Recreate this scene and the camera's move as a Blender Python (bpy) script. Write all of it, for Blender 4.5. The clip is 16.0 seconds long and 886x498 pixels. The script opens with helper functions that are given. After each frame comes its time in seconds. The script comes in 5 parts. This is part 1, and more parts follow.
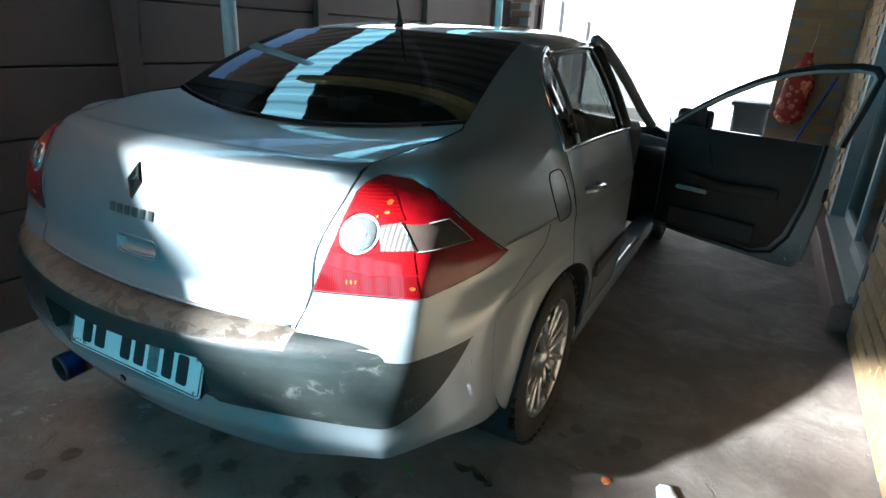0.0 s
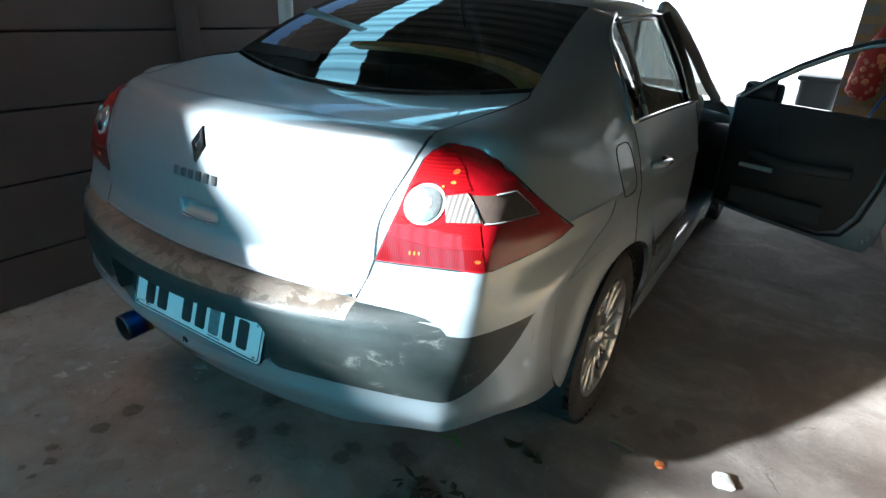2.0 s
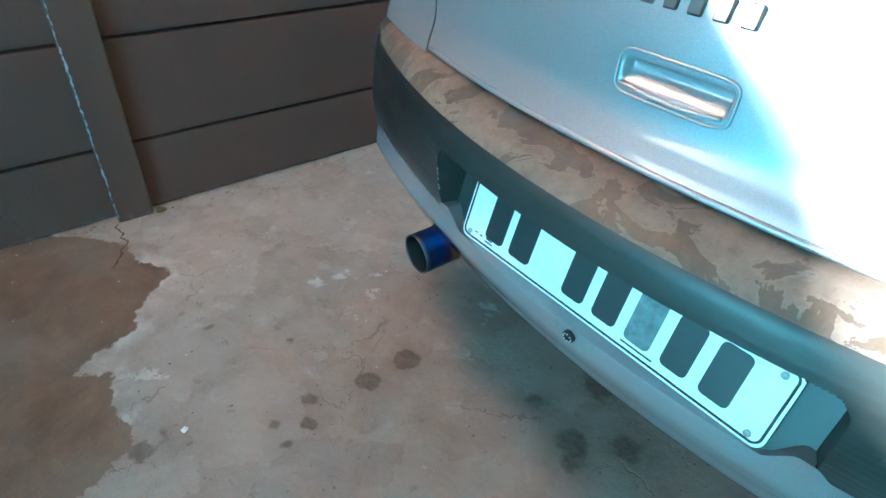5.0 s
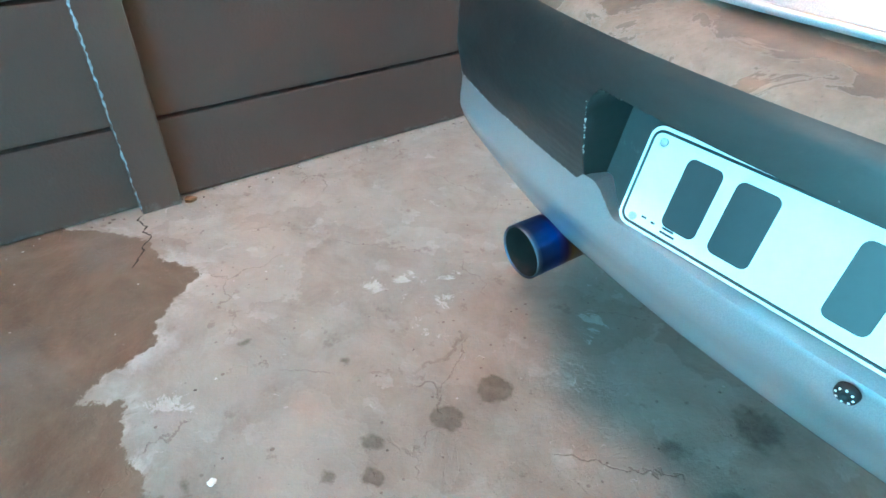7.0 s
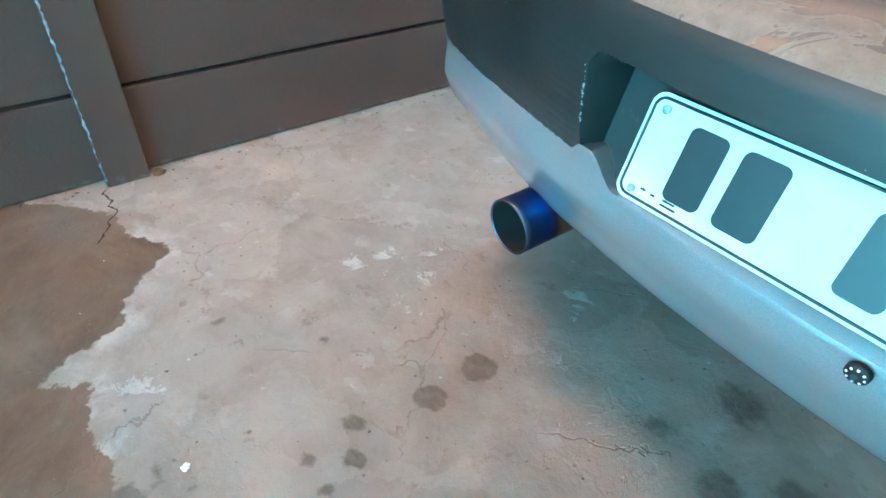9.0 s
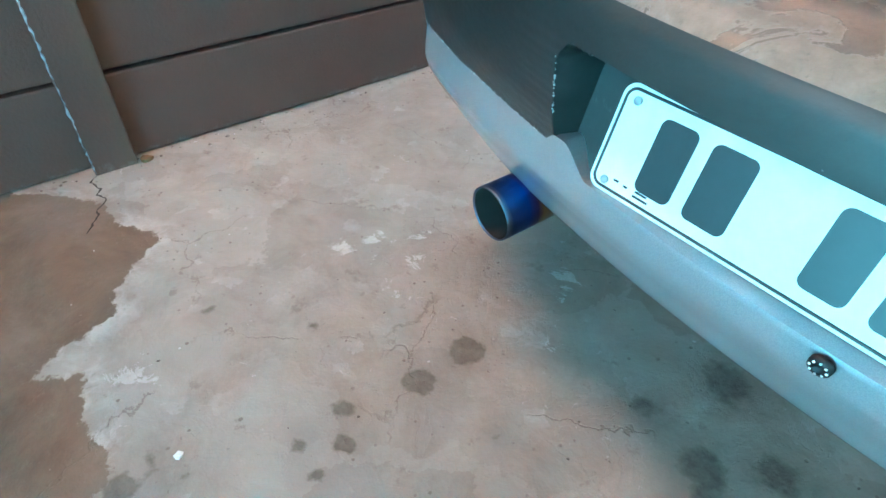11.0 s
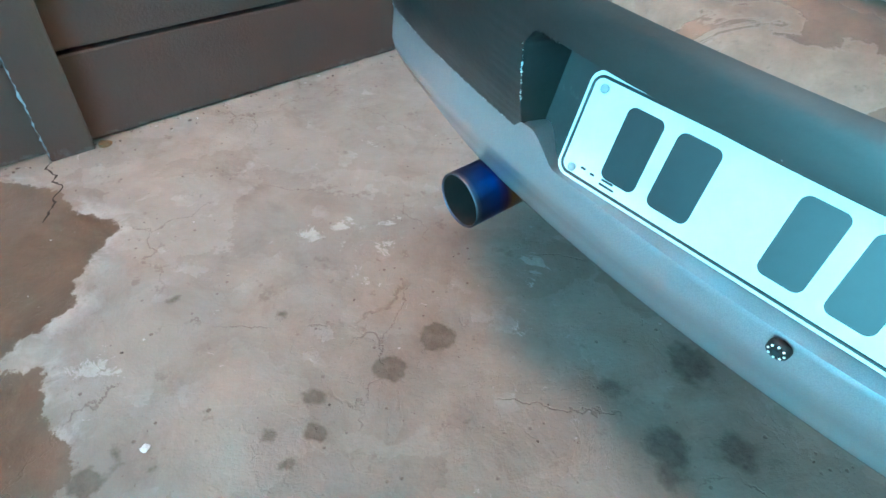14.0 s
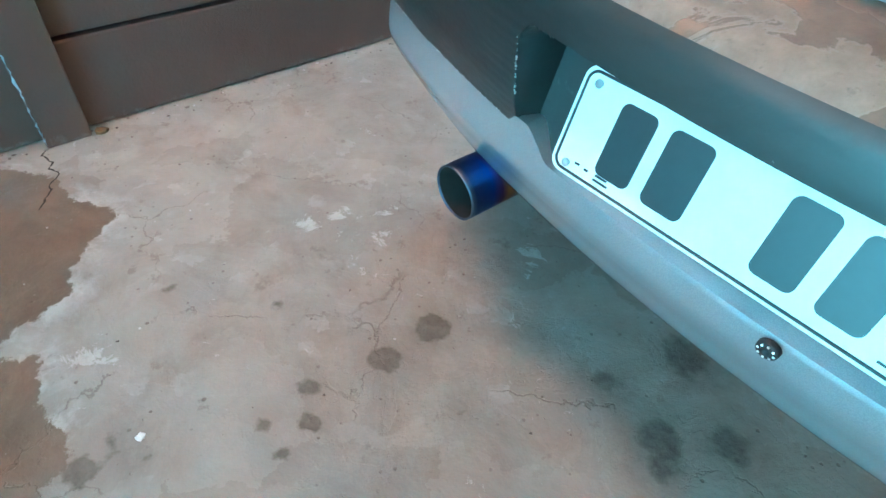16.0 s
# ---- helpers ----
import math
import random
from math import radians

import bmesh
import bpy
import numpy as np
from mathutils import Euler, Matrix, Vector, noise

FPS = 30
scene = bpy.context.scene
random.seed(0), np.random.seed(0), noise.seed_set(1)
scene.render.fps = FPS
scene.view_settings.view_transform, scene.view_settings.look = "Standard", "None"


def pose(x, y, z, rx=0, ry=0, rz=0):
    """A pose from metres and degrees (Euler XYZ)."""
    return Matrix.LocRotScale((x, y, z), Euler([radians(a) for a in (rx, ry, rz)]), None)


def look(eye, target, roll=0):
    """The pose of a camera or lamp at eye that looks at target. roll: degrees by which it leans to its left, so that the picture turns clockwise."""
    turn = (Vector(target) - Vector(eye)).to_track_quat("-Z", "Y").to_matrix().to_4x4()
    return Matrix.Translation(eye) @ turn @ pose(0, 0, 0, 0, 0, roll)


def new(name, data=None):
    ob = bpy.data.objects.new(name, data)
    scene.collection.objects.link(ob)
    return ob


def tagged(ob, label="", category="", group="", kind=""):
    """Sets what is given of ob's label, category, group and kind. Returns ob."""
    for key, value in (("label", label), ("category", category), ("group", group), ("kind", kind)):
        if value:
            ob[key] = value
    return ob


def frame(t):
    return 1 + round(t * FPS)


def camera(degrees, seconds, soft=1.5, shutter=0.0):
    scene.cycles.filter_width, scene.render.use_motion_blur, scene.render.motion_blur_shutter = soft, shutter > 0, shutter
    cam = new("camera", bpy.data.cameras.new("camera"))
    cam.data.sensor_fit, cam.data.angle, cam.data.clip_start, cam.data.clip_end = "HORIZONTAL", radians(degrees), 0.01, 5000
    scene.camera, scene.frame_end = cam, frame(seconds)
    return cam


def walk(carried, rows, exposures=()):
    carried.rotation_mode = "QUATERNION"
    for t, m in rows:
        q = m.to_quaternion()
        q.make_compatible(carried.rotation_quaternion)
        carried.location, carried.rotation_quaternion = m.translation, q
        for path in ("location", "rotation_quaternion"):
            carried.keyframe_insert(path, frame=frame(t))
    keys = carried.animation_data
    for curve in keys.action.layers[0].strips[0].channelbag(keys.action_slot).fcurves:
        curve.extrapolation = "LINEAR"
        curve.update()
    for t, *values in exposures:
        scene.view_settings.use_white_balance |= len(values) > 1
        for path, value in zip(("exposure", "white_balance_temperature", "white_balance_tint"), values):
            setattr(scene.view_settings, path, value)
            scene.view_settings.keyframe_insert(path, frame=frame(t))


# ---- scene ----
from mathutils.bvhtree import BVHTree

cam = camera(74.9, 16.0)
PATH = [
    (0, (1.35, -0.791, 1.395), (0.471, 0.863, 0.695), 2.8),
    (0.5, (1.367, -0.78, 1.393), (0.568, 0.917, 0.699), 2.7),
    (1, (1.375, -0.773, 1.393), (0.583, 0.924, 0.693), 2.6),
    (1.5, (1.348, -0.783, 1.388), (0.485, 0.867, 0.656), 3.0),
    (2, (1.282, -0.791, 1.376), (0.311, 0.768, 0.584), 3.1),
    (2.5, (1.166, -0.79, 1.345), (0.055, 0.602, 0.435), 3.4),
    (3, (1.026, -0.717, 1.297), (-0.171, 0.524, 0.282), 3.1),
    (3.5, (0.839, -0.664, 1.256), (-0.384, 0.515, 0.201), 2.4),
    (4, (0.659, -0.625, 1.213), (-0.619, 0.454, 0.117), 2.1),
    (4.5, (0.497, -0.568, 1.138), (-0.684, 0.523, -0.052), 2.7),
    (5, (0.345, -0.548, 1.075), (-0.901, 0.475, -0.109), 2.9),
    (5.2, (0.292, -0.552, 1.053), (-0.957, 0.418, -0.171), 2.4),
    (7.5, (0.051, -0.473, 0.847), (-1.269, 0.453, -0.337), 0.5),
    (8, (0.038, -0.473, 0.838), (-1.217, 0.502, -0.376), 2.6),
    (8.5, (0.035, -0.48, 0.839), (-1.21, 0.497, -0.383), 2.4),
    (9, (0.038, -0.476, 0.848), (-1.187, 0.49, -0.403), 2.5),
    (9.5, (0.044, -0.469, 0.854), (-1.168, 0.486, -0.417), 1.7),
    (12, (0.044, -0.439, 0.872), (-1.119, 0.483, -0.468), 1.5),
    (12.5, (0.044, -0.441, 0.872), (-1.11, 0.486, -0.473), 1.7),
    (13, (0.043, -0.434, 0.873), (-1.071, 0.544, -0.47), 3.6),
    (13.5, (0.042, -0.443, 0.874), (-1.068, 0.522, -0.48), 3.2),
    (14, (0.041, -0.441, 0.87), (-1.043, 0.543, -0.492), 3.5),
    (14.5, (0.04, -0.433, 0.879), (-1.038, 0.54, -0.495), 3.6),
    (15, (0.047, -0.436, 0.878), (-1.045, 0.54, -0.484), 3.3),
    (15.5, (0.046, -0.434, 0.876), (-1.046, 0.552, -0.479), 3.8),
    (16, (0.041, -0.43, 0.875), (-1.02, 0.534, -0.52), 4.0),
]

EXPOSURES = [(0.0, 2.7, 5250, 4), (1.5, 2.7, 5250, 4), (2.5, 2.7, 5200, 4), (3.5, 2.1, 5200, 4), (4.0, 2.15, 5200, 5), (4.5, 3.25, 5200, 8), (5.0, 4.5, 5450, 9), (5.2, 4.7, 5450, 9), (7.5, 5.3, 5450, 9), (16.0, 5.1, 5450, 9)]
walk(cam, [(t, look(eye, target, roll)) for t, eye, target, roll in PATH], EXPOSURES)

# ---------------------------------------------------------------- light
SUN_EL, SUN_DIR = 24.5, (0.52, 0.8542)          # height of the sun; the way its rays travel over the ground
world = bpy.data.worlds.new("sky")
scene.world = world
world.use_nodes = True
wn = world.node_tree
sky = wn.nodes.new("ShaderNodeTexSky")
sky.sky_type, sky.sun_disc = 'NISHITA', False
sky.sun_elevation = radians(SUN_EL)
sky.sun_rotation = math.atan2(-SUN_DIR[0], -SUN_DIR[1])
wn.links.new(sky.outputs[0], wn.nodes["Background"].inputs[0])
wn.nodes["Background"].inputs[1].default_value = 0.03
sun = new("sun", bpy.data.lights.new("sun", 'SUN'))
sun.data.energy, sun.data.angle, sun.data.color = 5.0, radians(2.0), (1.0, 0.93, 0.82)
ce = math.cos(radians(SUN_EL))
sun.matrix_world = look((0, 0, 6), (SUN_DIR[0] * ce, SUN_DIR[1] * ce, 6 - math.sin(radians(SUN_EL))))


# ---------------------------------------------------------------- materials
class Mat:
    """A small wrapper that builds one node material."""
    def __init__(self, name, color=(0.5, 0.5, 0.5), rough=0.5, metal=0.0, spec=0.5):
        self.m = bpy.data.materials.new(name)
        self.m.use_nodes = True
        self.t = self.m.node_tree
        self.b = self.t.nodes["Principled BSDF"]
        self.set("Base Color", (*color, 1)), self.set("Roughness", rough), self.set("Metallic", metal)
        self.set("Specular IOR Level", spec)

    def set(self, key, value):
        if isinstance(value, bpy.types.NodeSocket):
            self.t.links.new(value, self.b.inputs[key])
        else:
            self.b.inputs[key].default_value = value

    def node(self, kind, ins=(), **props):
        n = self.t.nodes.new("ShaderNode" + kind)
        for k, v in props.items():
            setattr(n, k, v)
        for k, v in dict(ins).items():
            if isinstance(v, bpy.types.NodeSocket):
                self.t.links.new(v, n.inputs[k])
            else:
                n.inputs[k].default_value = v
        return n

    def pos(self, scale=(1, 1, 1)):
        c = self.node("TexCoord").outputs["Object"]
        return self.node("Mapping", {"Vector": c, "Scale": scale}).outputs[0]

    def noise(self, scale, detail=4, rough=0.55, vec=None, out=0, distort=0.0):
        return self.node("TexNoise", {"Vector": vec or self.pos(), "Scale": scale, "Detail": detail, "Roughness": rough, "Distortion": distort}).outputs[out]

    def ramp(self, fac, stops):
        r = self.node("ValToRGB", {"Fac": fac})
        e = r.color_ramp.elements
        while len(e) < len(stops):
            e.new(0.5)
        for k, (p, c) in zip(e, stops):
            k.position, k.color = p, (*c, 1) if len(c) == 3 else c
        return r.outputs[0]

    def grey(self, fac, a, b, lo=0.0, hi=1.0):
        return self.node("MapRange", {"Value": fac, "From Min": a, "From Max": b, "To Min": lo, "To Max": hi}).outputs[0]

    def mix(self, fac, a, b, how="MIX"):
        n = self.node("MixRGB", {"Fac": fac}, blend_type=how)
        for k, v in (("Color1", a), ("Color2", b)):
            if isinstance(v, bpy.types.NodeSocket):
                self.t.links.new(v, n.inputs[k])
            else:
                n.inputs[k].default_value = (*v, 1)
        return n.outputs[0]

    def math(self, op, a, b=0.0):
        n = self.node("Math", operation=op)
        for k, v in ((0, a), (1, b)):
            if isinstance(v, bpy.types.NodeSocket):
                self.t.links.new(v, n.inputs[k])
            else:
                n.inputs[k].default_value = v
        return n.outputs[0]

    def bump(self, height, strength=0.2, distance=0.01):
        self.set("Normal", self.node("Bump", {"Height": height, "Strength": strength, "Distance": distance}).outputs[0])


def plain(name, color, rough=0.5, metal=0.0, spread=0.06, scale=60, bump=0.05, spec=0.5):
    """Colour with fine grain, broad variation and a slight relief."""
    k = Mat(name, color, rough, metal, spec)
    f = k.noise(scale, 5)
    g = k.noise(scale / 12, 3)
    lo = tuple(max(0, c * (1 - 2.2 * spread)) for c in color)
    hi = tuple(min(1, c * (1 + 2.2 * spread)) for c in color)
    c = k.ramp(k.math("ADD", k.math("MULTIPLY", f, 0.5), k.math("MULTIPLY", g, 0.5)), [(0.3, lo), (0.7, hi)])
    k.set("Base Color", c)
    k.set("Roughness", k.grey(g, 0.3, 0.7, max(0.03, rough - 0.06), min(1, rough + 0.06)))
    if bump:
        k.bump(f, bump, 0.004)
    return k.m


def paint_material():
    k = Mat("silver_paint", (0.50, 0.55, 0.58), 0.45, 0.65)
    flake = k.noise(900, 2)
    dust = k.noise(2.5, 3, 0.5)
    c = k.ramp(flake, [(0.35, (0.33, 0.375, 0.40)), (0.65, (0.42, 0.465, 0.49))])
    k.set("Base Color", k.mix(k.grey(dust, 0.45, 0.8, 0, 0.2), c, (0.35, 0.34, 0.325)))
    k.set("Roughness", k.grey(dust, 0.35, 0.7, 0.42, 0.50))
    k.set("Coat Weight", 1.0), k.set("Coat Roughness", 0.04)
    k.bump(k.noise(2.2, 2), 0.02, 0.02)
    return k.m


def bumper_plastic():
    """Sun-bleached dark plastic: black and glossy at one end, chalky, scraped and, with its sheen painted in, grey
    towards the other.
    """
    k = Mat("bleached_plastic", (0.06, 0.065, 0.065), 0.5, 0.0, 0.5)
    p = k.pos((1, 1, 2.4))
    x = k.node("SeparateXYZ", {"Vector": k.node("TexCoord").outputs["Object"]}).outputs[0]
    big, fine, scratch = k.noise(3.5, 6, 0.65, p, distort=0.6), k.noise(60, 5, 0.6, p), k.noise(11, 9, 0.72, k.pos((1, 1, 1.7)), distort=0.8)
    c = k.ramp(big, [(0.32, (0.008, 0.0095, 0.010)), (0.66, (0.017, 0.0195, 0.020))])
    # reflected sheen put into the colour: greyer away from the dark end
    c = k.mix(k.math("MULTIPLY", k.grey(x, -0.50, -0.05), k.grey(big, 0.3, 0.6, 0.35, 0.8)), c, (0.042, 0.050, 0.048))
    worn = k.math("ADD", k.math("MULTIPLY", k.grey(x, 0.25, 0.60), 0.17), k.noise(6.5, 8, 0.66, k.pos((1, 1, 1.8)), distort=0.5))
    c = k.mix(k.grey(worn, 0.50, 0.72, 0, 0.7), c, k.ramp(scratch, [(0.3, (0.012, 0.016, 0.015)), (0.7, (0.038, 0.044, 0.040))]))
    c = k.mix(k.math("MULTIPLY", k.grey(scratch, 0.56, 0.64, 0, 0.8), k.grey(worn, 0.60, 0.70)), c, (0.12, 0.13, 0.122))
    c = k.mix(k.grey(fine, 0.735, 0.76, 0, 0.5), c, (0.40, 0.40, 0.38))
    k.set("Base Color", c)
    k.set("Roughness", k.grey(worn, 0.40, 0.75, 0.36, 0.46))
    k.bump(k.math("ADD", fine, k.math("MULTIPLY", worn, 2.0)), 0.10, 0.004)
    return k.m


def shelf_plastic():
    """The worn upper face of the bumper: peeled, brown and grey."""
    k = Mat("peeled_plastic", (0.15, 0.13, 0.11), 0.6)
    p = k.pos()
    a, b, f = k.noise(11, 8, 0.6, p, distort=0.8), k.noise(34, 6, 0.7, p), k.noise(170, 3, 0.6, p)
    flake = k.grey(a, 0.47, 0.485)
    c = k.mix(flake, k.ramp(b, [(0.3, (0.085, 0.066, 0.050)), (0.7, (0.135, 0.108, 0.083))]), k.ramp(b, [(0.3, (0.14, 0.112, 0.088)), (0.7, (0.225, 0.185, 0.15))]))
    c = k.mix(k.math("MULTIPLY", k.math("MULTIPLY", k.grey(a, 0.475, 0.483), k.grey(a, 0.505, 0.488)), 0.35), c, (0.22, 0.21, 0.19))
    k.set("Base Color", k.mix(k.grey(f, 0.6, 0.75, 0, 0.4), c, (0.06, 0.05, 0.04)))
    k.set("Roughness", k.grey(flake, 0, 1, 0.4, 0.6))
    k.bump(k.math("ADD", flake, k.math("MULTIPLY", f, 0.4)), 0.35, 0.002)
    return k.m


PAINT, PLASTIC, SHELF = paint_material(), bumper_plastic(), shelf_plastic()
BLACK = plain("black_rubber", (0.012, 0.012, 0.013), 0.6)
TRIM = plain("dark_trim", (0.03, 0.03, 0.032), 0.5)
CHROME = plain("chrome", (0.75, 0.76, 0.78), 0.12, 1.0, 0.03, 30, 0)
NAMEPLATE = plain("dull_chrome", (0.22, 0.22, 0.22), 0.3, 0.9)
ALLOY = plain("alloy", (0.55, 0.56, 0.57), 0.3, 0.9)
TYRE = plain("tyre", (0.02, 0.02, 0.021), 0.75, scale=90, bump=0.15)
WHITE = plain("plate_white", (0.90, 0.91, 0.92), 0.35, spread=0.02)
INK = plain("plate_ink", (0.035, 0.04, 0.042), 0.4)
FABRIC = plain("door_card", (0.042, 0.034, 0.032), 0.75)
SEAT = plain("seat_fabric", (0.05, 0.05, 0.055), 0.9)


def thin_glass(name, tint, mixin):
    """A single sheet: reflects at its face, lets tinted light straight through."""
    m = bpy.data.materials.new(name)
    m.use_nodes = True
    t = m.node_tree
    t.nodes.remove(t.nodes["Principled BSDF"])
    tr, gl, mx, fr = (t.nodes.new("ShaderNode" + n) for n in ("BsdfTransparent", "BsdfGlossy", "MixShader", "Fresnel"))
    tr.inputs[0].default_value = (*tint, 1)
    gl.inputs["Roughness"].default_value = 0.015
    fr.inputs[0].default_value = mixin
    t.links.new(fr.outputs[0], mx.inputs[0]), t.links.new(tr.outputs[0], mx.inputs[1]), t.links.new(gl.outputs[0], mx.inputs[2])
    t.links.new(mx.outputs[0], t.nodes["Material Output"].inputs[0])
    return m


REAR_GLASS = thin_glass("rear_glass", (0.05, 0.065, 0.065), 2.3)
SIDE_GLASS = thin_glass("side_glass", (0.24, 0.26, 0.26), 1.6)
PANE = thin_glass("house_glass", (0.75, 0.82, 0.84), 1.55)


def lens_material(name, color, rib=55.0, way='Z', depth=0.78, metal=0.0):
    k = Mat(name, color, 0.3, metal)
    w = k.node("TexWave", {"Vector": k.pos(), "Scale": rib, "Distortion": 0.0}, bands_direction=way).outputs[1]
    c = k.mix(k.grey(w, 0.2, 0.8), color, tuple(v * depth for v in color))
    k.set("Base Color", k.mix(k.grey(k.noise(25, 4), 0.4, 0.75, 0, 0.6), c, tuple(v * 0.55 for v in color)))
    k.set("Coat Weight", 0.45), k.set("Coat Roughness", 0.02), k.set("Roughness", 0.3), k.set("Specular IOR Level", 0.2)
    return k.m


RED = lens_material("red_lens", (0.34, 0.002, 0.005), 45.0, 'Z', 0.6)
DEEP_RED = lens_material("deep_red_lens", (0.30, 0.003, 0.008), 12.0, 'Z', 0.95)
CLEAR = lens_material("clear_lens", (0.40, 0.40, 0.385), 10.0, 'X', 1.0)
RIBBED = lens_material("ribbed_lens", (0.34, 0.30, 0.27), 30.0, 'X', 0.4, 0.3)
SMOKE = lens_material("smoked_lens", (0.11, 0.08, 0.065), 30.0, 'X', 0.95)
FOG = lens_material("fog_lens", (0.17, 0.002, 0.004), 60.0, 'X', 0.6)
# bright colour for sun glints painted on the lamps
GLINT = plain("amber_glint", (0.9, 0.16, 0.03), 0.3, 0.3, 0.25, 200, 0)
REFLECTOR = plain("lamp_reflector", (0.58, 0.60, 0.60), 0.22, 0.8, 0.15, 90, 0.3)


def concrete_floor():
    k = Mat("concrete", (0.35, 0.32, 0.30), 0.8)
    p = k.pos()
    attr = lambda n: k.node("Attribute", attribute_name=n).outputs["Fac"]
    damp, drip, bare, black = attr("damp"), attr("drip"), attr("bare"), attr("black")
    big, mid, fine, grit = k.noise(1.3, 5, 0.6, p), k.noise(7, 8, 0.68, p, distort=0.5), k.noise(44, 6, 0.7, p), k.noise(260, 2, 0.5, p)
    c = k.ramp(mid, [(0.30, (0.190, 0.162, 0.138)), (0.48, (0.285, 0.252, 0.218)), (0.68, (0.365, 0.332, 0.292))])
    c = k.mix(k.grey(big, 0.35, 0.7, 0, 0.45), c, (0.235, 0.195, 0.172))
    # skin of cement that has flaked off, with pale rims
    flake = k.noise(8, 10, 0.66, p, distort=0.5)
    gone = k.grey(flake, 0.545, 0.555)
    c = k.mix(k.math("MULTIPLY", gone, 0.45), c, (0.275, 0.248, 0.23))
    chipn = k.node("TexVoronoi", {"Vector": k.node("VectorMath", {0: p, 1: k.node("VectorMath", {0: k.noise(30, 3, 0.6, p, out=1), 1: (0.05, 0.05, 0.0)}, operation='MULTIPLY').outputs[0]}, operation='ADD').outputs[0], "Scale": 26.0}).outputs["Color"]
    chip = k.math("MULTIPLY", k.grey(k.node("SeparateColor", {"Color": chipn}).outputs[0], 0.86, 0.87), k.grey(k.noise(4, 5, 0.6, p), 0.48, 0.60))
    c = k.mix(k.math("MULTIPLY", chip, k.grey(fine, 0.35, 0.6, 0.25, 0.7)), c, (0.42, 0.40, 0.38))
    tone = k.node("TexVoronoi", {"Vector": k.node("VectorMath", {0: p, 1: k.node("VectorMath", {0: k.noise(7, 6, 0.65, p, out=1), 1: (0.22, 0.22, 0.0)}, operation='MULTIPLY').outputs[0]}, operation='ADD').outputs[0], "Scale": 5.0}).outputs["Color"]
    c = k.mix(0.35, c, k.mix(k.node("SeparateColor", {"Color": tone}).outputs[0], (0.215, 0.186, 0.156), (0.365, 0.332, 0.292)))
    # trodden dirt in soft smudges, small pale and dark specks
    smudge = k.math("MULTIPLY", k.grey(k.noise(3.1, 7, 0.7, p, distort=1.2), 0.53, 0.68), k.grey(fine, 0.3, 0.62, 0.35, 0.9))
    c = k.mix(k.math("MULTIPLY", smudge, 0.42), c, (0.17, 0.14, 0.115))
    c = k.mix(k.math("MULTIPLY", k.grey(k.noise(46, 5, 0.62, p, distort=0.6), 0.655, 0.69), k.grey(k.noise(4, 4, 0.6, p), 0.46, 0.60, 0.0, 0.55)), c, (0.46, 0.435, 0.41))
    c = k.mix(k.math("MULTIPLY", k.grey(k.noise(52, 4, 0.6, k.pos((1.0, 1.3, 1.0))), 0.69, 0.715), k.grey(k.noise(5.5, 4, 0.6, p), 0.48, 0.60, 0.0, 0.8)), c, (0.11, 0.085, 0.068))
    # bare pale scrapes
    jag2 = k.math("MULTIPLY", k.math("SUBTRACT", k.noise(16, 9, 0.74, p, distort=1.0), 0.5), 0.26)
    sc = k.math("ADD", bare, jag2)
    c = k.mix(k.math("MULTIPLY", k.grey(sc, 0.004, -0.006), k.grey(fine, 0.3, 0.6, 0.35, 0.85)), c, (0.47, 0.455, 0.435))
    # pits and hairline cracks
    vor = k.node("TexVoronoi", {"Vector": p, "Scale": 34.0}).outputs["Distance"]
    pit = k.math("MULTIPLY", k.grey(k.math("ADD", vor, k.math("MULTIPLY", fine, 0.22)), 0.24, 0.19), k.grey(k.noise(9, 3, 0.5, p), 0.50, 0.58))
    c = k.mix(k.math("MULTIPLY", pit, 0.75), c, (0.15, 0.115, 0.095))
    wob = k.node("Mapping", {"Vector": k.node("VectorMath", {0: p, 1: k.node("VectorMath", {0: k.noise(9, 5, 0.6, p, out=1), 1: (0.16, 0.16, 0.0)}, operation='MULTIPLY').outputs[0]}, operation='ADD').outputs[0], "Scale": (2.3, 2.3, 0.0)}).outputs[0]
    edge = k.node("TexVoronoi", {"Vector": wob, "Scale": 1.0}, feature='DISTANCE_TO_EDGE').outputs["Distance"]
    crack = k.math("MULTIPLY", k.grey(edge, 0.006, 0.002), k.grey(k.noise(4.5, 3, 0.5, p), 0.50, 0.56))
    c = k.mix(k.math("MULTIPLY", crack, 0.55), c, (0.16, 0.125, 0.10))
    # damp at the wall
    jag = k.math("MULTIPLY", k.math("SUBTRACT", k.noise(30, 7, 0.72, p), 0.5), 0.075)
    dj = k.math("ADD", damp, jag)
    wet = k.grey(dj, 0.003, -0.003)
    brown = k.ramp(k.noise(5, 7, 0.66, p, distort=0.5), [(0.30, (0.092, 0.058, 0.038)), (0.50, (0.145, 0.10, 0.07)), (0.72, (0.20, 0.15, 0.115))])
    lobe = k.grey(k.noise(2.3, 2, 0.5, p), 0.5, 0.6, 0.0, 0.6)
    brown = k.mix(lobe, brown, (0.165, 0.142, 0.12))
    brown = k.mix(k.grey(fine, 0.62, 0.72, 0, 0.5), brown, (0.09, 0.065, 0.05))
    brown = k.mix(k.grey(dj, -0.03, -0.005, 0.0, 0.35), brown, (0.13, 0.09, 0.06))
    c = k.mix(wet, c, brown)
    rim = k.math("MULTIPLY", k.grey(dj, 0.055, 0.004), k.grey(flake, 0.46, 0.58))
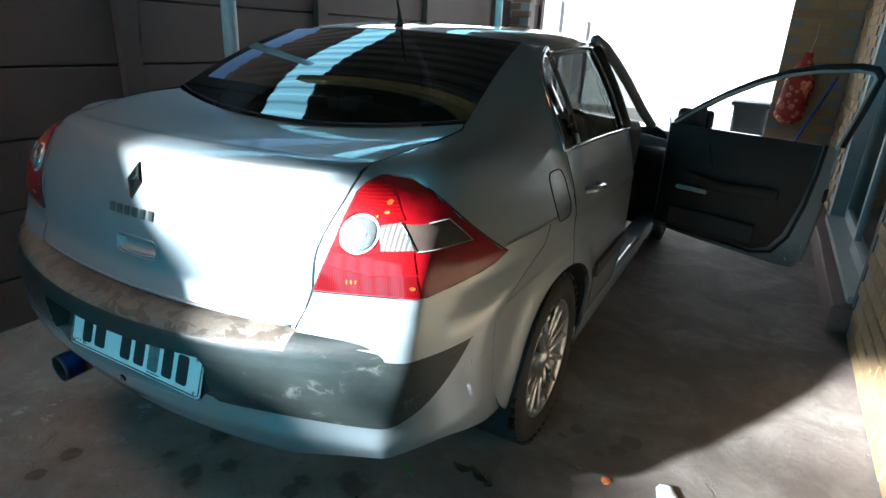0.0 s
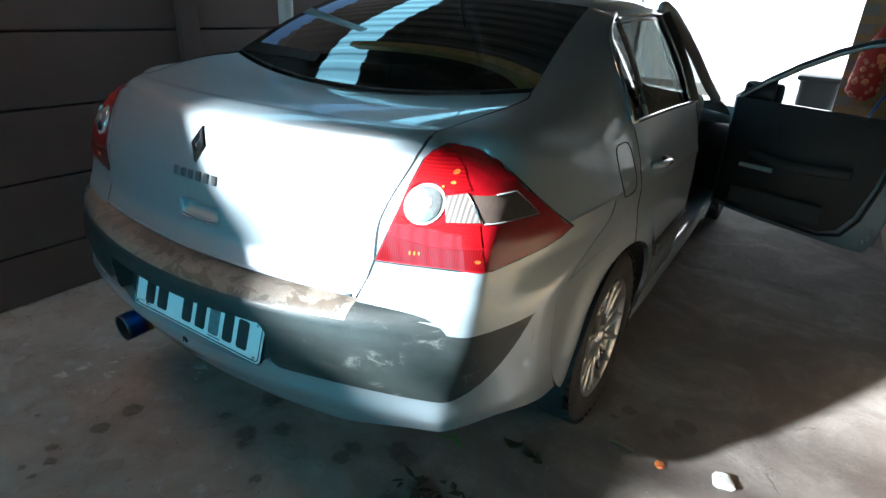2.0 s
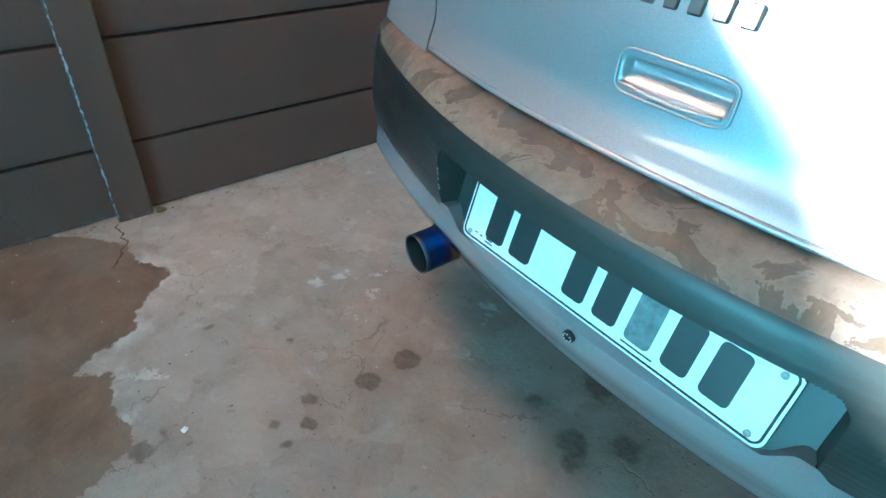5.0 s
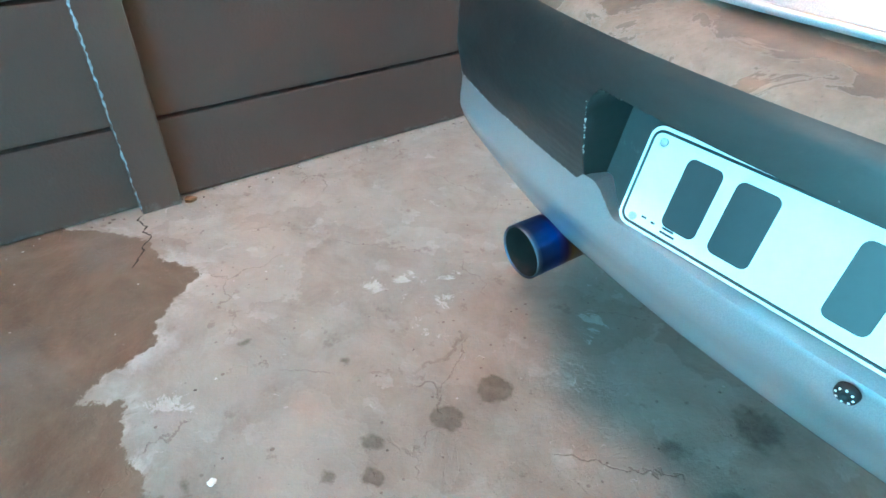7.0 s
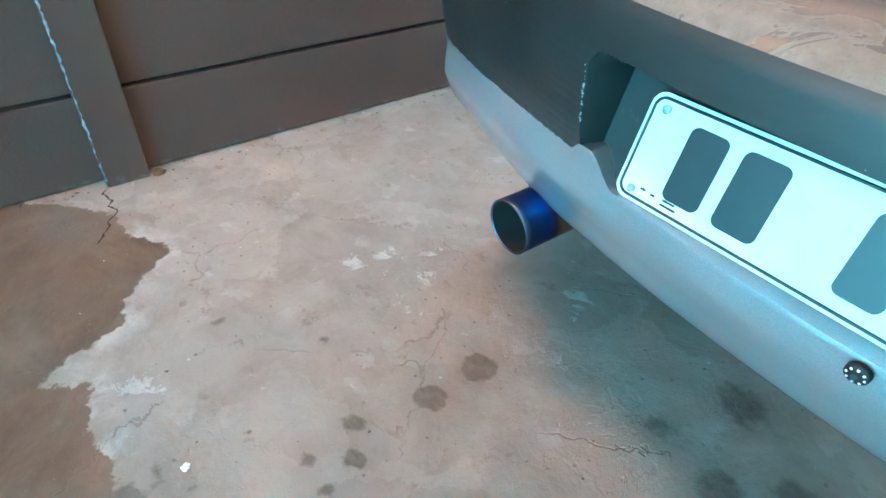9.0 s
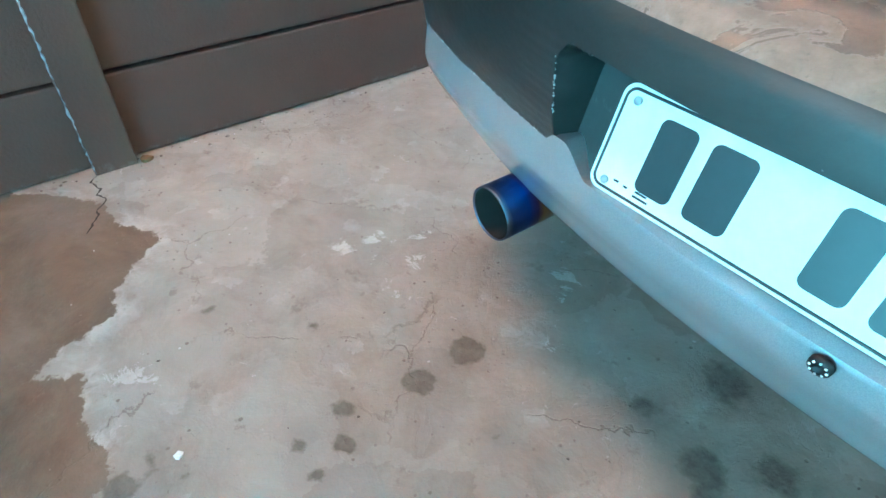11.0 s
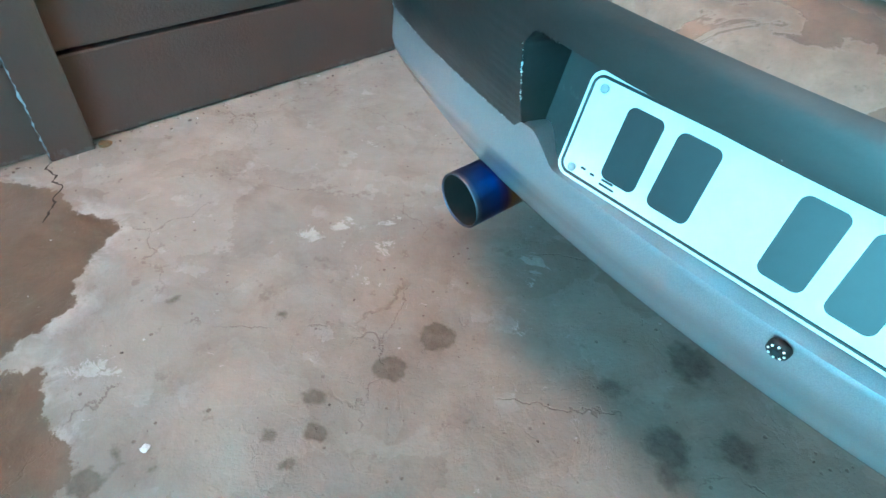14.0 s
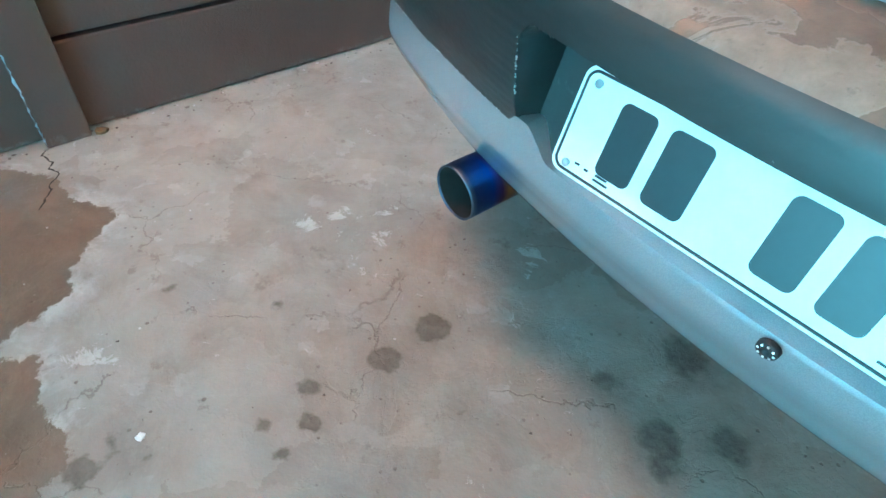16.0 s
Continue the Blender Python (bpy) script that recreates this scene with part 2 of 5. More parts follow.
    c = k.mix(k.math("MULTIPLY", k.math("SUBTRACT", 1.0, wet), k.math("MULTIPLY", rim, 0.8)), c, (0.45, 0.43, 0.41))
    # oil
    oj = k.math("MULTIPLY", k.math("SUBTRACT", k.noise(34, 3, 0.55, p), 0.5), 0.03)
    od = k.math("ADD", drip, oj)
    oil = k.grey(od, 0.003, -0.004)
    c = k.mix(k.math("MULTIPLY", oil, k.grey(k.noise(28, 6, 0.7, p), 0.34, 0.62, 0.95, 0.6)), c, (0.085, 0.066, 0.046))
    c = k.mix(k.math("MULTIPLY", k.grey(od, 0.045, 0.0), 0.25), c, (0.16, 0.13, 0.105))
    c = k.mix(k.math("MULTIPLY", k.grey(k.noise(15, 6, 0.66, p), 0.62, 0.68), 0.5), c, (0.16, 0.125, 0.105))
    bj = k.math("ADD", black, k.math("MULTIPLY", k.math("SUBTRACT", k.noise(26, 5, 0.6, p), 0.5), 0.06))
    c = k.mix(k.math("MULTIPLY", k.grey(bj, 0.008, -0.010), k.grey(k.noise(40, 6, 0.7, p), 0.30, 0.62, 0.95, 0.55)), c, (0.055, 0.045, 0.037))
    c = k.mix(k.math("MULTIPLY", k.grey(bj, 0.06, 0.0), 0.35), c, (0.11, 0.09, 0.075))
    # grime on the way along the house side
    x = k.node("SeparateXYZ", {"Vector": k.node("TexCoord").outputs["Object"]}).outputs[0]
    grime = k.math("MULTIPLY", k.grey(x, 0.15, 0.75), k.grey(k.noise(2.6, 7, 0.65, p, distort=0.8), 0.32, 0.56, 0.15, 0.8))
    c = k.mix(grime, c, (0.13, 0.10, 0.088))
    k.set("Base Color", c)
    k.set("Roughness", k.grey(wet, 0, 1, 0.78, 0.5))
    h = k.math("ADD", k.math("MULTIPLY", fine, 0.5), k.math("ADD", mid, k.math("MULTIPLY", grit, 0.12)))
    h = k.math("SUBTRACT", h, k.math("ADD", k.math("MULTIPLY", gone, 0.25), k.math("ADD", k.math("MULTIPLY", pit, 0.5), k.math("MULTIPLY", crack, 0.6))))
    k.bump(h, 0.55, 0.006)
    return k.m


def precast_material():
    k = Mat("painted_precast", (0.10, 0.09, 0.088), 0.75)
    p = k.pos()
    a, b, f = k.noise(2.0, 5, 0.6, p), k.noise(18, 6, 0.65, k.pos((1, 1, 0.5))), k.noise(120, 4, 0.6, p)
    c = k.ramp(a, [(0.3, (0.080, 0.043, 0.034)), (0.7, (0.110, 0.060, 0.047))])
    c = k.mix(k.grey(b, 0.68, 0.76, 0, 0.3), c, (0.12, 0.105, 0.098))
    c = k.mix(k.grey(f, 0.62, 0.8, 0, 0.3), c, (0.028, 0.025, 0.025))
    xyz = k.node("SeparateXYZ", {"Vector": k.node("TexCoord").outputs["Object"]}).outputs
    # ragged yellow-brown band beside the post, paint worn off low down
    post_band = k.math("MULTIPLY", k.grey(k.math("ADD", k.math("ABSOLUTE", k.math("ADD", xyz[1], 0.275)), k.math("MULTIPLY", k.noise(6, 4, 0.6, p), 0.07)), 0.085, 0.03), 0.55)
    c = k.mix(post_band, c, (0.105, 0.070, 0.036))
    low = k.grey(k.math("ADD", xyz[2], k.math("MULTIPLY", k.noise(22, 6, 0.7, p), 0.10)), 0.066, 0.052)
    c = k.mix(k.math("MULTIPLY", low, 0.6), c, (0.15, 0.125, 0.108))
    k.set("Base Color", c)
    k.set("Roughness", 0.72)
    k.bump(k.math("ADD", f, b), 0.25, 0.004)
    return k.m


def brick_material(name, a, b):
    k = Mat(name, a, 0.85)
    r = k.node("ObjectInfo").outputs["Random"]
    isl = k.node("NewGeometry").outputs["Random Per Island"]
    f, g = k.noise(30, 6, 0.7), k.noise(140, 3)
    mixr = k.math("FRACT", k.math("ADD", r, isl))
    c = k.mix(mixr, a, b)
    c = k.mix(k.grey(f, 0.5, 0.75, 0, 0.5), c, tuple(v * 0.55 for v in a))
    k.set("Base Color", c)
    k.bump(k.math("ADD", f, g), 0.4, 0.004)
    return k.m


CONCRETE, PRECAST = concrete_floor(), precast_material()
BRICK = brick_material("yellow_brick", (0.47, 0.32, 0.165), (0.36, 0.235, 0.12))
REDBRICK = brick_material("red_brick", (0.30, 0.13, 0.08), (0.22, 0.09, 0.06))
CRACK = plain("crack_dirt", (0.05, 0.038, 0.03), 0.9)
MORTAR = plain("mortar", (0.30, 0.28, 0.25), 0.9, bump=0.3)
ALU = plain("white_aluminium", (0.34, 0.375, 0.365), 0.4)
DARKALU = plain("dark_frame", (0.03, 0.03, 0.03), 0.5)
ROOFSHEET = plain("roof_sheet", (0.06, 0.055, 0.05), 0.6)
TIMBER = plain("timber", (0.80, 0.47, 0.17), 0.6, spread=0.2, scale=25)
REDSTEP = plain("red_step", (0.15, 0.085, 0.07), 0.6, spread=0.15, scale=30, bump=0.15)
STEEL = plain("painted_steel", (0.42, 0.44, 0.44), 0.45)
YARDWALL = plain("white_wall", (0.60, 0.585, 0.56), 0.85, bump=0.15)


def sheet_material(name, through_color, face_color):
    """Translucent plastic sheet."""
    m = bpy.data.materials.new(name)
    m.use_nodes = True
    t = m.node_tree
    t.nodes.remove(t.nodes["Principled BSDF"])
    tl, df, mx = (t.nodes.new("ShaderNode" + n) for n in ("BsdfTranslucent", "BsdfDiffuse", "MixShader"))
    tl.inputs[0].default_value, df.inputs[0].default_value, mx.inputs[0].default_value = (*through_color, 1), (*face_color, 1), 0.06
    t.links.new(tl.outputs[0], mx.inputs[1]), t.links.new(df.outputs[0], mx.inputs[2])
    t.links.new(mx.outputs[0], t.nodes["Material Output"].inputs[0])
    return m


SHEET = sheet_material("translucent_sheet", (0.30, 0.60, 0.72), (0.55, 0.72, 0.8))
# for unseen boards added to hold back light
LIGHTBLOCK = plain("light_block", (0.035, 0.05, 0.052), 0.7, spread=0.2)
# added unseen sheet that gives teal light from behind
TEAL_FILL = sheet_material("fence_sheet", (0.145, 0.56, 0.72), (0.10, 0.42, 0.52))
# added unseen sheet that gives warm light from above
WARM_FILL = sheet_material("warm_sheet", (1.0, 0.53, 0.32), (0.85, 0.55, 0.35))


# ---------------------------------------------------------------- mesh helpers
def part(name, bm, material, parent=None, label="", smooth=True, m=None):
    """Links a bmesh as one object, under a thing if one is given."""
    me = bpy.data.meshes.new(name)
    bm.to_mesh(me)
    bm.free()
    me.materials.append(material)
    if smooth:
        me.shade_smooth()
    ob = new(name, me)
    if m is not None:
        ob.matrix_basis = m
    if parent is not None:
        ob.parent = parent
    if label:
        tagged(ob, label)
    return ob


def empty(name, label, category, m=None, group="", kind=""):
    ob = new(name)
    ob.empty_display_size = 0.1
    if m is not None:
        ob.matrix_basis = m
    return tagged(ob, label, category, group, kind)


def sharp(ob, angle=35):
    """Keeps edges steeper than the angle crisp."""
    me = ob.data
    bm = bmesh.new()
    bm.from_mesh(me)
    for e in bm.edges:
        if len(e.link_faces) == 2 and e.calc_face_angle(0) > radians(angle):
            e.smooth = False
    bm.to_mesh(me)
    bm.free()
    return ob


def box(x0, x1, y0, y1, z0, z1, bevel=0.0, seg=2, bm=None):
    bm = bm or bmesh.new()
    vs = bmesh.ops.create_cube(bm, size=1.0)["verts"]
    bmesh.ops.scale(bm, verts=vs, vec=(x1 - x0, y1 - y0, z1 - z0))
    bmesh.ops.translate(bm, verts=vs, vec=((x0 + x1) / 2, (y0 + y1) / 2, (z0 + z1) / 2))
    if bevel:
        es = list({e for v in vs for e in v.link_edges})
        bmesh.ops.bevel(bm, geom=es, offset=bevel, segments=seg, affect='EDGES', profile=0.6)
    return bm


def grid(f, us, vs, bm=None, flip=False):
    """A sheet over the values us x vs through the function f(u, v) -> (x, y, z)."""
    bm = bm or bmesh.new()
    rows = [[bm.verts.new(f(u, v)) for u in us] for v in vs]
    for a, b in zip(rows, rows[1:]):
        for i in range(len(us) - 1):
            q = (a[i], a[i + 1], b[i + 1], b[i])
            bm.faces.new(q[::-1] if flip else q)
    return bm


def lin(a, b, n):
    return [a + (b - a) * i / n for i in range(n + 1)]


def tube(points, r, seg=12, bm=None, cap=True, radii=None):
    """A round bar along a line of points."""
    bm = bm or bmesh.new()
    pts = [Vector(p) for p in points]
    rings = []
    for i, p in enumerate(pts):
        d = (pts[min(i + 1, len(pts) - 1)] - pts[max(i - 1, 0)]).normalized()
        a = d.orthogonal().normalized() if i == 0 else (a - a.dot(d) * d).normalized()
        b = d.cross(a)
        rr = radii[i] if radii else r
        rings.append([bm.verts.new(p + rr * (math.cos(2 * math.pi * k / seg) * a + math.sin(2 * math.pi * k / seg) * b)) for k in range(seg)])
    for u, v in zip(rings, rings[1:]):
        for k in range(seg):
            bm.faces.new((u[k], u[(k + 1) % seg], v[(k + 1) % seg], v[k]))
    if cap:
        bm.faces.new(rings[0][::-1]), bm.faces.new(rings[-1])
    return bm


def lathe(profile, seg=32, axis='Z', bm=None):
    """A turned shape from (radius, height) pairs round the z axis."""
    bm = bm or bmesh.new()
    rings = [[bm.verts.new((r * math.cos(2 * math.pi * k / seg), r * math.sin(2 * math.pi * k / seg), h)) for k in range(seg)] for r, h in profile]
    for u, v in zip(rings, rings[1:]):
        for k in range(seg):
            bm.faces.new((u[k], u[(k + 1) % seg], v[(k + 1) % seg], v[k]))
    return bm


def smooth01(a, b, x):
    t = min(1.0, max(0.0, (x - a) / (b - a)))
    return t * t * (3 - 2 * t)


def curve(table, z):
    """Smooth interpolation in a table of (z, values...)."""
    zs = [r[0] for r in table]
    if z <= zs[0]:
        return table[0][1:]
    if z >= zs[-1]:
        return table[-1][1:]
    i = max(k for k in range(len(zs) - 1) if zs[k] <= z)
    a, b = table[i], table[i + 1]
    p = table[i - 1] if i else a
    q = table[i + 2] if i + 2 < len(table) else b
    h = b[0] - a[0]
    t = (z - a[0]) / h
    out = []
    for k in range(1, len(a)):
        d = (b[k] - a[k]) / h
        d0 = (a[k] - p[k]) / (a[0] - p[0]) if a is not p else d
        d1 = (q[k] - b[k]) / (q[0] - b[0]) if q is not b else d
        m0 = 0.0 if d * d0 <= 0 else 2 * d * d0 / (d + d0)
        m1 = 0.0 if d * d1 <= 0 else 2 * d * d1 / (d + d1)
        out.append((2 * t**3 - 3 * t**2 + 1) * a[k] + (t**3 - 2 * t**2 + t) * h * m0 + (3 * t**2 - 2 * t**3) * b[k] + (t**3 - t**2) * h * m1)
    return out


# ---------------------------------------------------------------- the carport
# brown damp patch at the wall, oil drips (x, y, radius)
DAMP = [(-1.60, -0.66), (-1.486, -0.528), (-1.423, -0.463), (-1.357, -0.407), (-1.258, -0.404), (-1.143, -0.328), (-1.10, -0.389), (-1.016, -0.471), (-0.955, -0.479),
        (-0.922, -0.583), (-0.885, -0.645), (-0.834, -0.558), (-0.785, -0.580), (-0.740, -0.592), (-0.664, -0.571), (-0.609, -0.574), (-0.55, -0.66), (-0.5, -1.4), (-1.6, -1.4)]
DRIPS = [(-0.465, -0.092, 0.030), (-0.470, 0.024, 0.034), (-0.500, -0.228, 0.020), (-0.440, -0.262, 0.020),
         (-0.483, -0.321, 0.016), (-0.608, -0.517, 0.014), (-0.544, -0.488, 0.010), (-0.577, -0.527, 0.009), (-0.417, -0.322, 0.013), (-0.579, -0.571, 0.026), 
         (-0.245, 0.304, 0.010), (0.27, 0.28, 0.03), (0.44, 0.40, 0.04), (0.12, 0.06, 0.02), (-0.30, -0.05, 0.008), (-0.86, -0.33, 0.014), (-0.70, -0.18, 0.008),
         (1.13, 1.05, 0.034), (1.165, 1.12, 0.040), (1.08, 1.00, 0.020), (0.97, 1.09, 0.028), (0.93, 1.02, 0.016)]
# black oil under the tail (x, y, radius)
BLACKOIL = [(-0.132, 0.354, 0.042), (-0.060, 0.175, 0.036), (-0.030, 0.140, 0.024), (0.015, 0.262, 0.034), (-0.190, 0.195, 0.020), (0.56, 0.33, 0.050), (0.64, 0.29, 0.040), (0.50, 0.24, 0.030), (0.70, 0.37, 0.020), (0.27, 0.34, 0.03), (0.40, 0.42, 0.04)]
# pale bare scrapes (x, y, radius)
SCRAPES = [(-0.862, -0.01, 0.05), (-0.85, 0.06, 0.045), (-0.79, 0.03, 0.03), (-0.777, 0.15, 0.045), (-0.74, 0.10, 0.03), (-0.689, -0.01, 0.035), (-0.64, 0.03, 0.025), (-0.536, -0.093, 0.03), (-0.66, -0.32, 0.035),
           (-0.60, -0.30, 0.02), (-0.56, 0.03, 0.03), (-0.50, 0.32, 0.05), (-0.46, 0.26, 0.03), (-0.95, 0.17, 0.025), (-0.78, -0.50, 0.05), (-0.40, 0.16, 0.03), (-0.20, -0.12, 0.03), (-1.1, 0.3, 0.03), (0.02, 0.05, 0.03)]


def inside(poly, x, y):
    c = False
    for (xa, ya), (xb, yb) in zip(poly, poly[1:] + poly[:1]):
        if (ya > y) != (yb > y) and x < (xb - xa) * (y - ya) / (yb - ya) + xa:
            c = not c
    return c


def edge_distance(poly, x, y):
    best = 9.0
    for (xa, ya), (xb, yb) in zip(poly, poly[1:] + poly[:1]):
        dx, dy = xb - xa, yb - ya
        t = min(1, max(0, ((x - xa) * dx + (y - ya) * dy) / (dx * dx + dy * dy)))
        best = min(best, math.hypot(x - xa - t * dx, y - ya - t * dy))
    return -best if inside(poly, x, y) else best


def ground():
    """One floor sheet, fine near the car and coarse far off, that carries how near each stain lies."""
    xs = lin(-60, -3, 6)[:-1] + lin(-3, -1.7, 6)[:-1] + lin(-1.7, 2.0, 185)[:-1] + lin(2.0, 4, 6)[:-1] + lin(4, 60, 6)
    ys = lin(-60, -4, 6)[:-1] + lin(-4, -1.5, 10)[:-1] + lin(-1.5, 1.5, 150)[:-1] + lin(1.5, 4.5, 60)[:-1] + lin(4.5, 80, 8)
    bm = bmesh.new()
    damp, drip, bare, black = (bm.verts.layers.float.new(n) for n in ("damp", "drip", "bare", "black"))

    def f(x, y):
        near = -1.7 < x < 2.0 and -1.5 < y < 4.5
        h = 0.0
        if near:
            h = 0.0025 * noise.noise(Vector((x * 3, y * 3, 1))) + 0.0010 * noise.noise(Vector((x * 14, y * 14, 5)))
            h -= 0.012 * math.exp(-((y - 2.66 - 0.05 * noise.noise(Vector((x * 2, 0, 3)))) / 0.012) ** 2) * (x > 0.8)
        return (x, y, h)
    grid(f, xs, ys, bm)
    for v in bm.verts:
        x, y = v.co.x, v.co.y
        near = -1.7 < x < 2.0 and -1.5 < y < 4.5
        v[damp] = edge_distance(DAMP, x, y) if near and x < -0.2 and y < 0 else 1.0
        v[drip] = min(math.hypot(x - a, y - b) - r for a, b, r in DRIPS) if near else 1.0
        v[black] = min(math.hypot(x - a, y - b) - r for a, b, r in BLACKOIL) if near else 1.0
        v[bare] = min(math.hypot(x - a, y - b) - r for a, b, r in SCRAPES) + 0.03 if near else 1.0
    ob = part("ground", bm, CONCRETE, None, "weathered pinkish-grey concrete floor with damp and oil stains")
    tagged(ob, category="floor", kind="structure")
    # open crack that runs from the foot of the post into the damp patch
    random.seed(9)
    way = [(-1.484, -0.394), (-1.462, -0.408), (-1.440, -0.402), (-1.418, -0.398), (-1.395, -0.410), (-1.372, -0.396), (-1.352, -0.402), (-1.330, -0.424), (-1.300, -0.430), (-1.272, -0.452), (-1.240, -0.470)]
    pts = [Vector((a + (c - a) * t + random.uniform(-0.002, 0.002), b + (d - b) * t + random.uniform(-0.003, 0.003), 0.0022)) for (a, b), (c, d) in zip(way, way[1:]) for t in (0, 0.33, 0.66)]
    cb = bmesh.new()
    rows = [[cb.verts.new(p + Vector((0, w, 0.0))) for w in (-h, h)] for p, h in ((p, random.uniform(0.0010, 0.0034)) for p in pts)]
    for a, b in zip(rows, rows[1:]):
        cb.faces.new((a[0], b[0], b[1], a[1]))
    part("crack", cb, CRACK, ob, "dark open crack", False)


def shell():
    ground()
    # left precast wall
    wall = empty("wall_left", "dark painted precast panel wall with posts", "wall", kind="structure")
    posts = lin(-0.338 - 1.47 * 4, -0.338 + 1.47 * 5, 9)
    # top row to 2.35 is unseen, its height set to shade the boot lid
    joints = [0.0, 0.239, 0.553, 0.86, 1.17, 1.48, 1.79, 2.35]
    for y in posts:
        part("post", box(-1.62, -1.484, y - 0.053, y + 0.053, 0, 1.90 if y < -3.5 or y > 1.2 else 2.36, 0.006), PRECAST, wall, smooth=False)
    for ya, yb in zip(posts, posts[1:]):
        for z0, z1 in zip(joints, joints[1:] if -3.5 < yb < 1.2 else joints[1:-1]):
            part("panel", box(-1.585, -1.524, ya + 0.045, yb - 0.045, z0 + 0.004, z1 - 0.004, 0.007), PRECAST, wall, smooth=False)
    part("core", box(-1.612, -1.578, posts[0], posts[-1], 0, 1.78), PRECAST, wall, smooth=False)
    # roof
    roof = empty("roof", "dark corrugated carport roof with a translucent blue strip", "roof", kind="structure")
    def corr(x, y, z):
        return z + (0.007 if -1.42 < x + 0.01 < -1.05 and y > 0.42 else 0.018) * max(-0.6, min(0.6, 1.6 * math.sin(y / 0.18 * 2 * math.pi)))
    # rear sheet beyond x 0.1 reaches further back, added unseen to cut sky light
    for name, xa, xb, y0, y1, mat in (("sheet", -2.2, -1.42, -2.2, -0.70, ROOFSHEET), ("sheet", -2.2, -1.42, -0.22, 6.4, ROOFSHEET), ("sheet", -1.42, -1.06, -2.2, -0.70, ROOFSHEET),
                                      ("sheet", -1.42, -1.06, -0.22, 0.42, ROOFSHEET), ("translucent_sheet", -1.42, -1.06, 0.42, 6.4, SHEET),
                                      ("sheet", -1.06, 0.1, -2.2, -0.70, ROOFSHEET), ("sheet", 0.1, 2.6, -2.85, -0.70, ROOFSHEET), ("sheet", -1.06, 2.6, -0.22, 6.4, ROOFSHEET)):
        part(name, grid(lambda u, v: (u, v, corr((xa + xb) / 2, v, 2.42 + 0.03 * u)), [xa, xb], lin(y0, y1, int((y1 - y0) * 80))), mat, roof)
    # raised unseen hood over the gap, added for warm light; open below, sheeted sunwards
    X0, X1, Y0, Y1, RISE = -1.55, -0.60, -0.70, -0.22, 1.2
    zr = lambda x: 2.42 + 0.03 * x
    part("warm_sheet", grid(lambda u, v: (u, Y0 + (Y1 - Y0) * v, zr(u) + RISE * v), lin(X0, X1, 4), lin(0, 1, 8)), WARM_FILL, roof, "unseen amber translucent sheet added as a warm light source")
    part("rooflight_side", grid(lambda u, v: (u, Y1, zr(u) + RISE * v), [X0, X1], [0, 1]), ROOFSHEET, roof)
    for x in (X1,):
        tri = bmesh.new()
        tri.faces.new([tri.verts.new(p) for p in ((x, Y0, zr(x)), (x, Y1, zr(x)), (x, Y1, zr(x) + RISE))])
        part("rooflight_side", tri, ROOFSHEET, roof)
    for xa, xb in ((-2.2, X0), (X1, 2.6)):
        part("sheet", grid(lambda u, v: (u, v, corr(u, v, zr(u))), [xa, xb], lin(Y0, Y1, 60)), ROOFSHEET, roof)
    for y in (-1.9, 1.25, 4.4):
        part("beam", box(-1.1, 1.96, y - 0.035, y + 0.035, 2.20, 2.34, 0.004), TIMBER, roof, smooth=False)
    # back of carport: low translucent sheet, unseen, added for teal light, lit from behind
    wb = empty("wall_back", "unseen blue-green translucent sheet and dark boards added behind the carport to shape light", "fence", kind="structure")
    part("fence_sheet", grid(lambda u, v: (u, -2.75 + 0.02 * math.sin(u / 0.18 * 2 * math.pi), v), lin(-1.5, 1.2, 172), [0.02, 1.50]), TEAL_FILL, wb)
    # unseen boards above the sheet, added to limit the sky light
    for k in range(2):
        part("board", box(-1.5, 1.96, -2.79, -2.75, 1.51 + 0.12 * k, 1.62 + 0.12 * k, 0.005), LIGHTBLOCK, wb, "unseen dark board added to block light", False)
    # stepped unseen boards, added to slope the sun's edge on the lid
    for k, x in enumerate((-1.10, -1.20, -1.30, -1.42)):
        part("board", box(-1.5, x, -2.79, -2.75, 1.75 + 0.12 * k, 1.865 + 0.12 * k, 0.005), LIGHTBLOCK, wb, "unseen dark board added to block light", False)
    # unseen slats, added to half-shade the sun patch on the floor
    for z in (1.91, 2.09):
        part("board", box(-1.09, 0.09, -2.79, -2.75, z, z + 0.085, 0.005), LIGHTBLOCK, wb, "unseen dark board added to block light", False)
    # unseen boards, added to keep teal light off the left wall
    for k in range(12):
        part("board", box(1.2, 1.96, -2.79, -2.75, 0.02 + 0.124 * k, 0.1435 + 0.124 * k, 0.003), LIGHTBLOCK, wb, "unseen dark board added to block light", False)
    # unseen boards, added to keep sky light off the car's right side
    for k in range(6):
        part("board", box(0.1, 1.96, -2.79, -2.75, 1.75 + 0.12 * k, 1.8695 + 0.12 * k, 0.003), LIGHTBLOCK, wb, "unseen dark board added to block light", False)
    # right house wall and front wall
    wr = empty("wall_right", "yellow face-brick house wall", "wall", kind="structure")
    part("core", box(1.96, 2.2, -3.0, 2.62, 0, 2.6), MORTAR, wr, smooth=False)
    part("core", box(1.96, 2.2, 4.62, 6.3, 0, 2.6), MORTAR, wr, smooth=False)
    part("core", box(1.96, 2.2, 2.62, 4.62, 2.15, 2.6), MORTAR, wr, smooth=False)
    wf = empty("wall_front", "face-brick piers beside the open gateway", "wall", kind="structure")
    part("core", box(1.37, 1.96, 6.01, 6.2, 0, 2.6), MORTAR, wf, smooth=False)
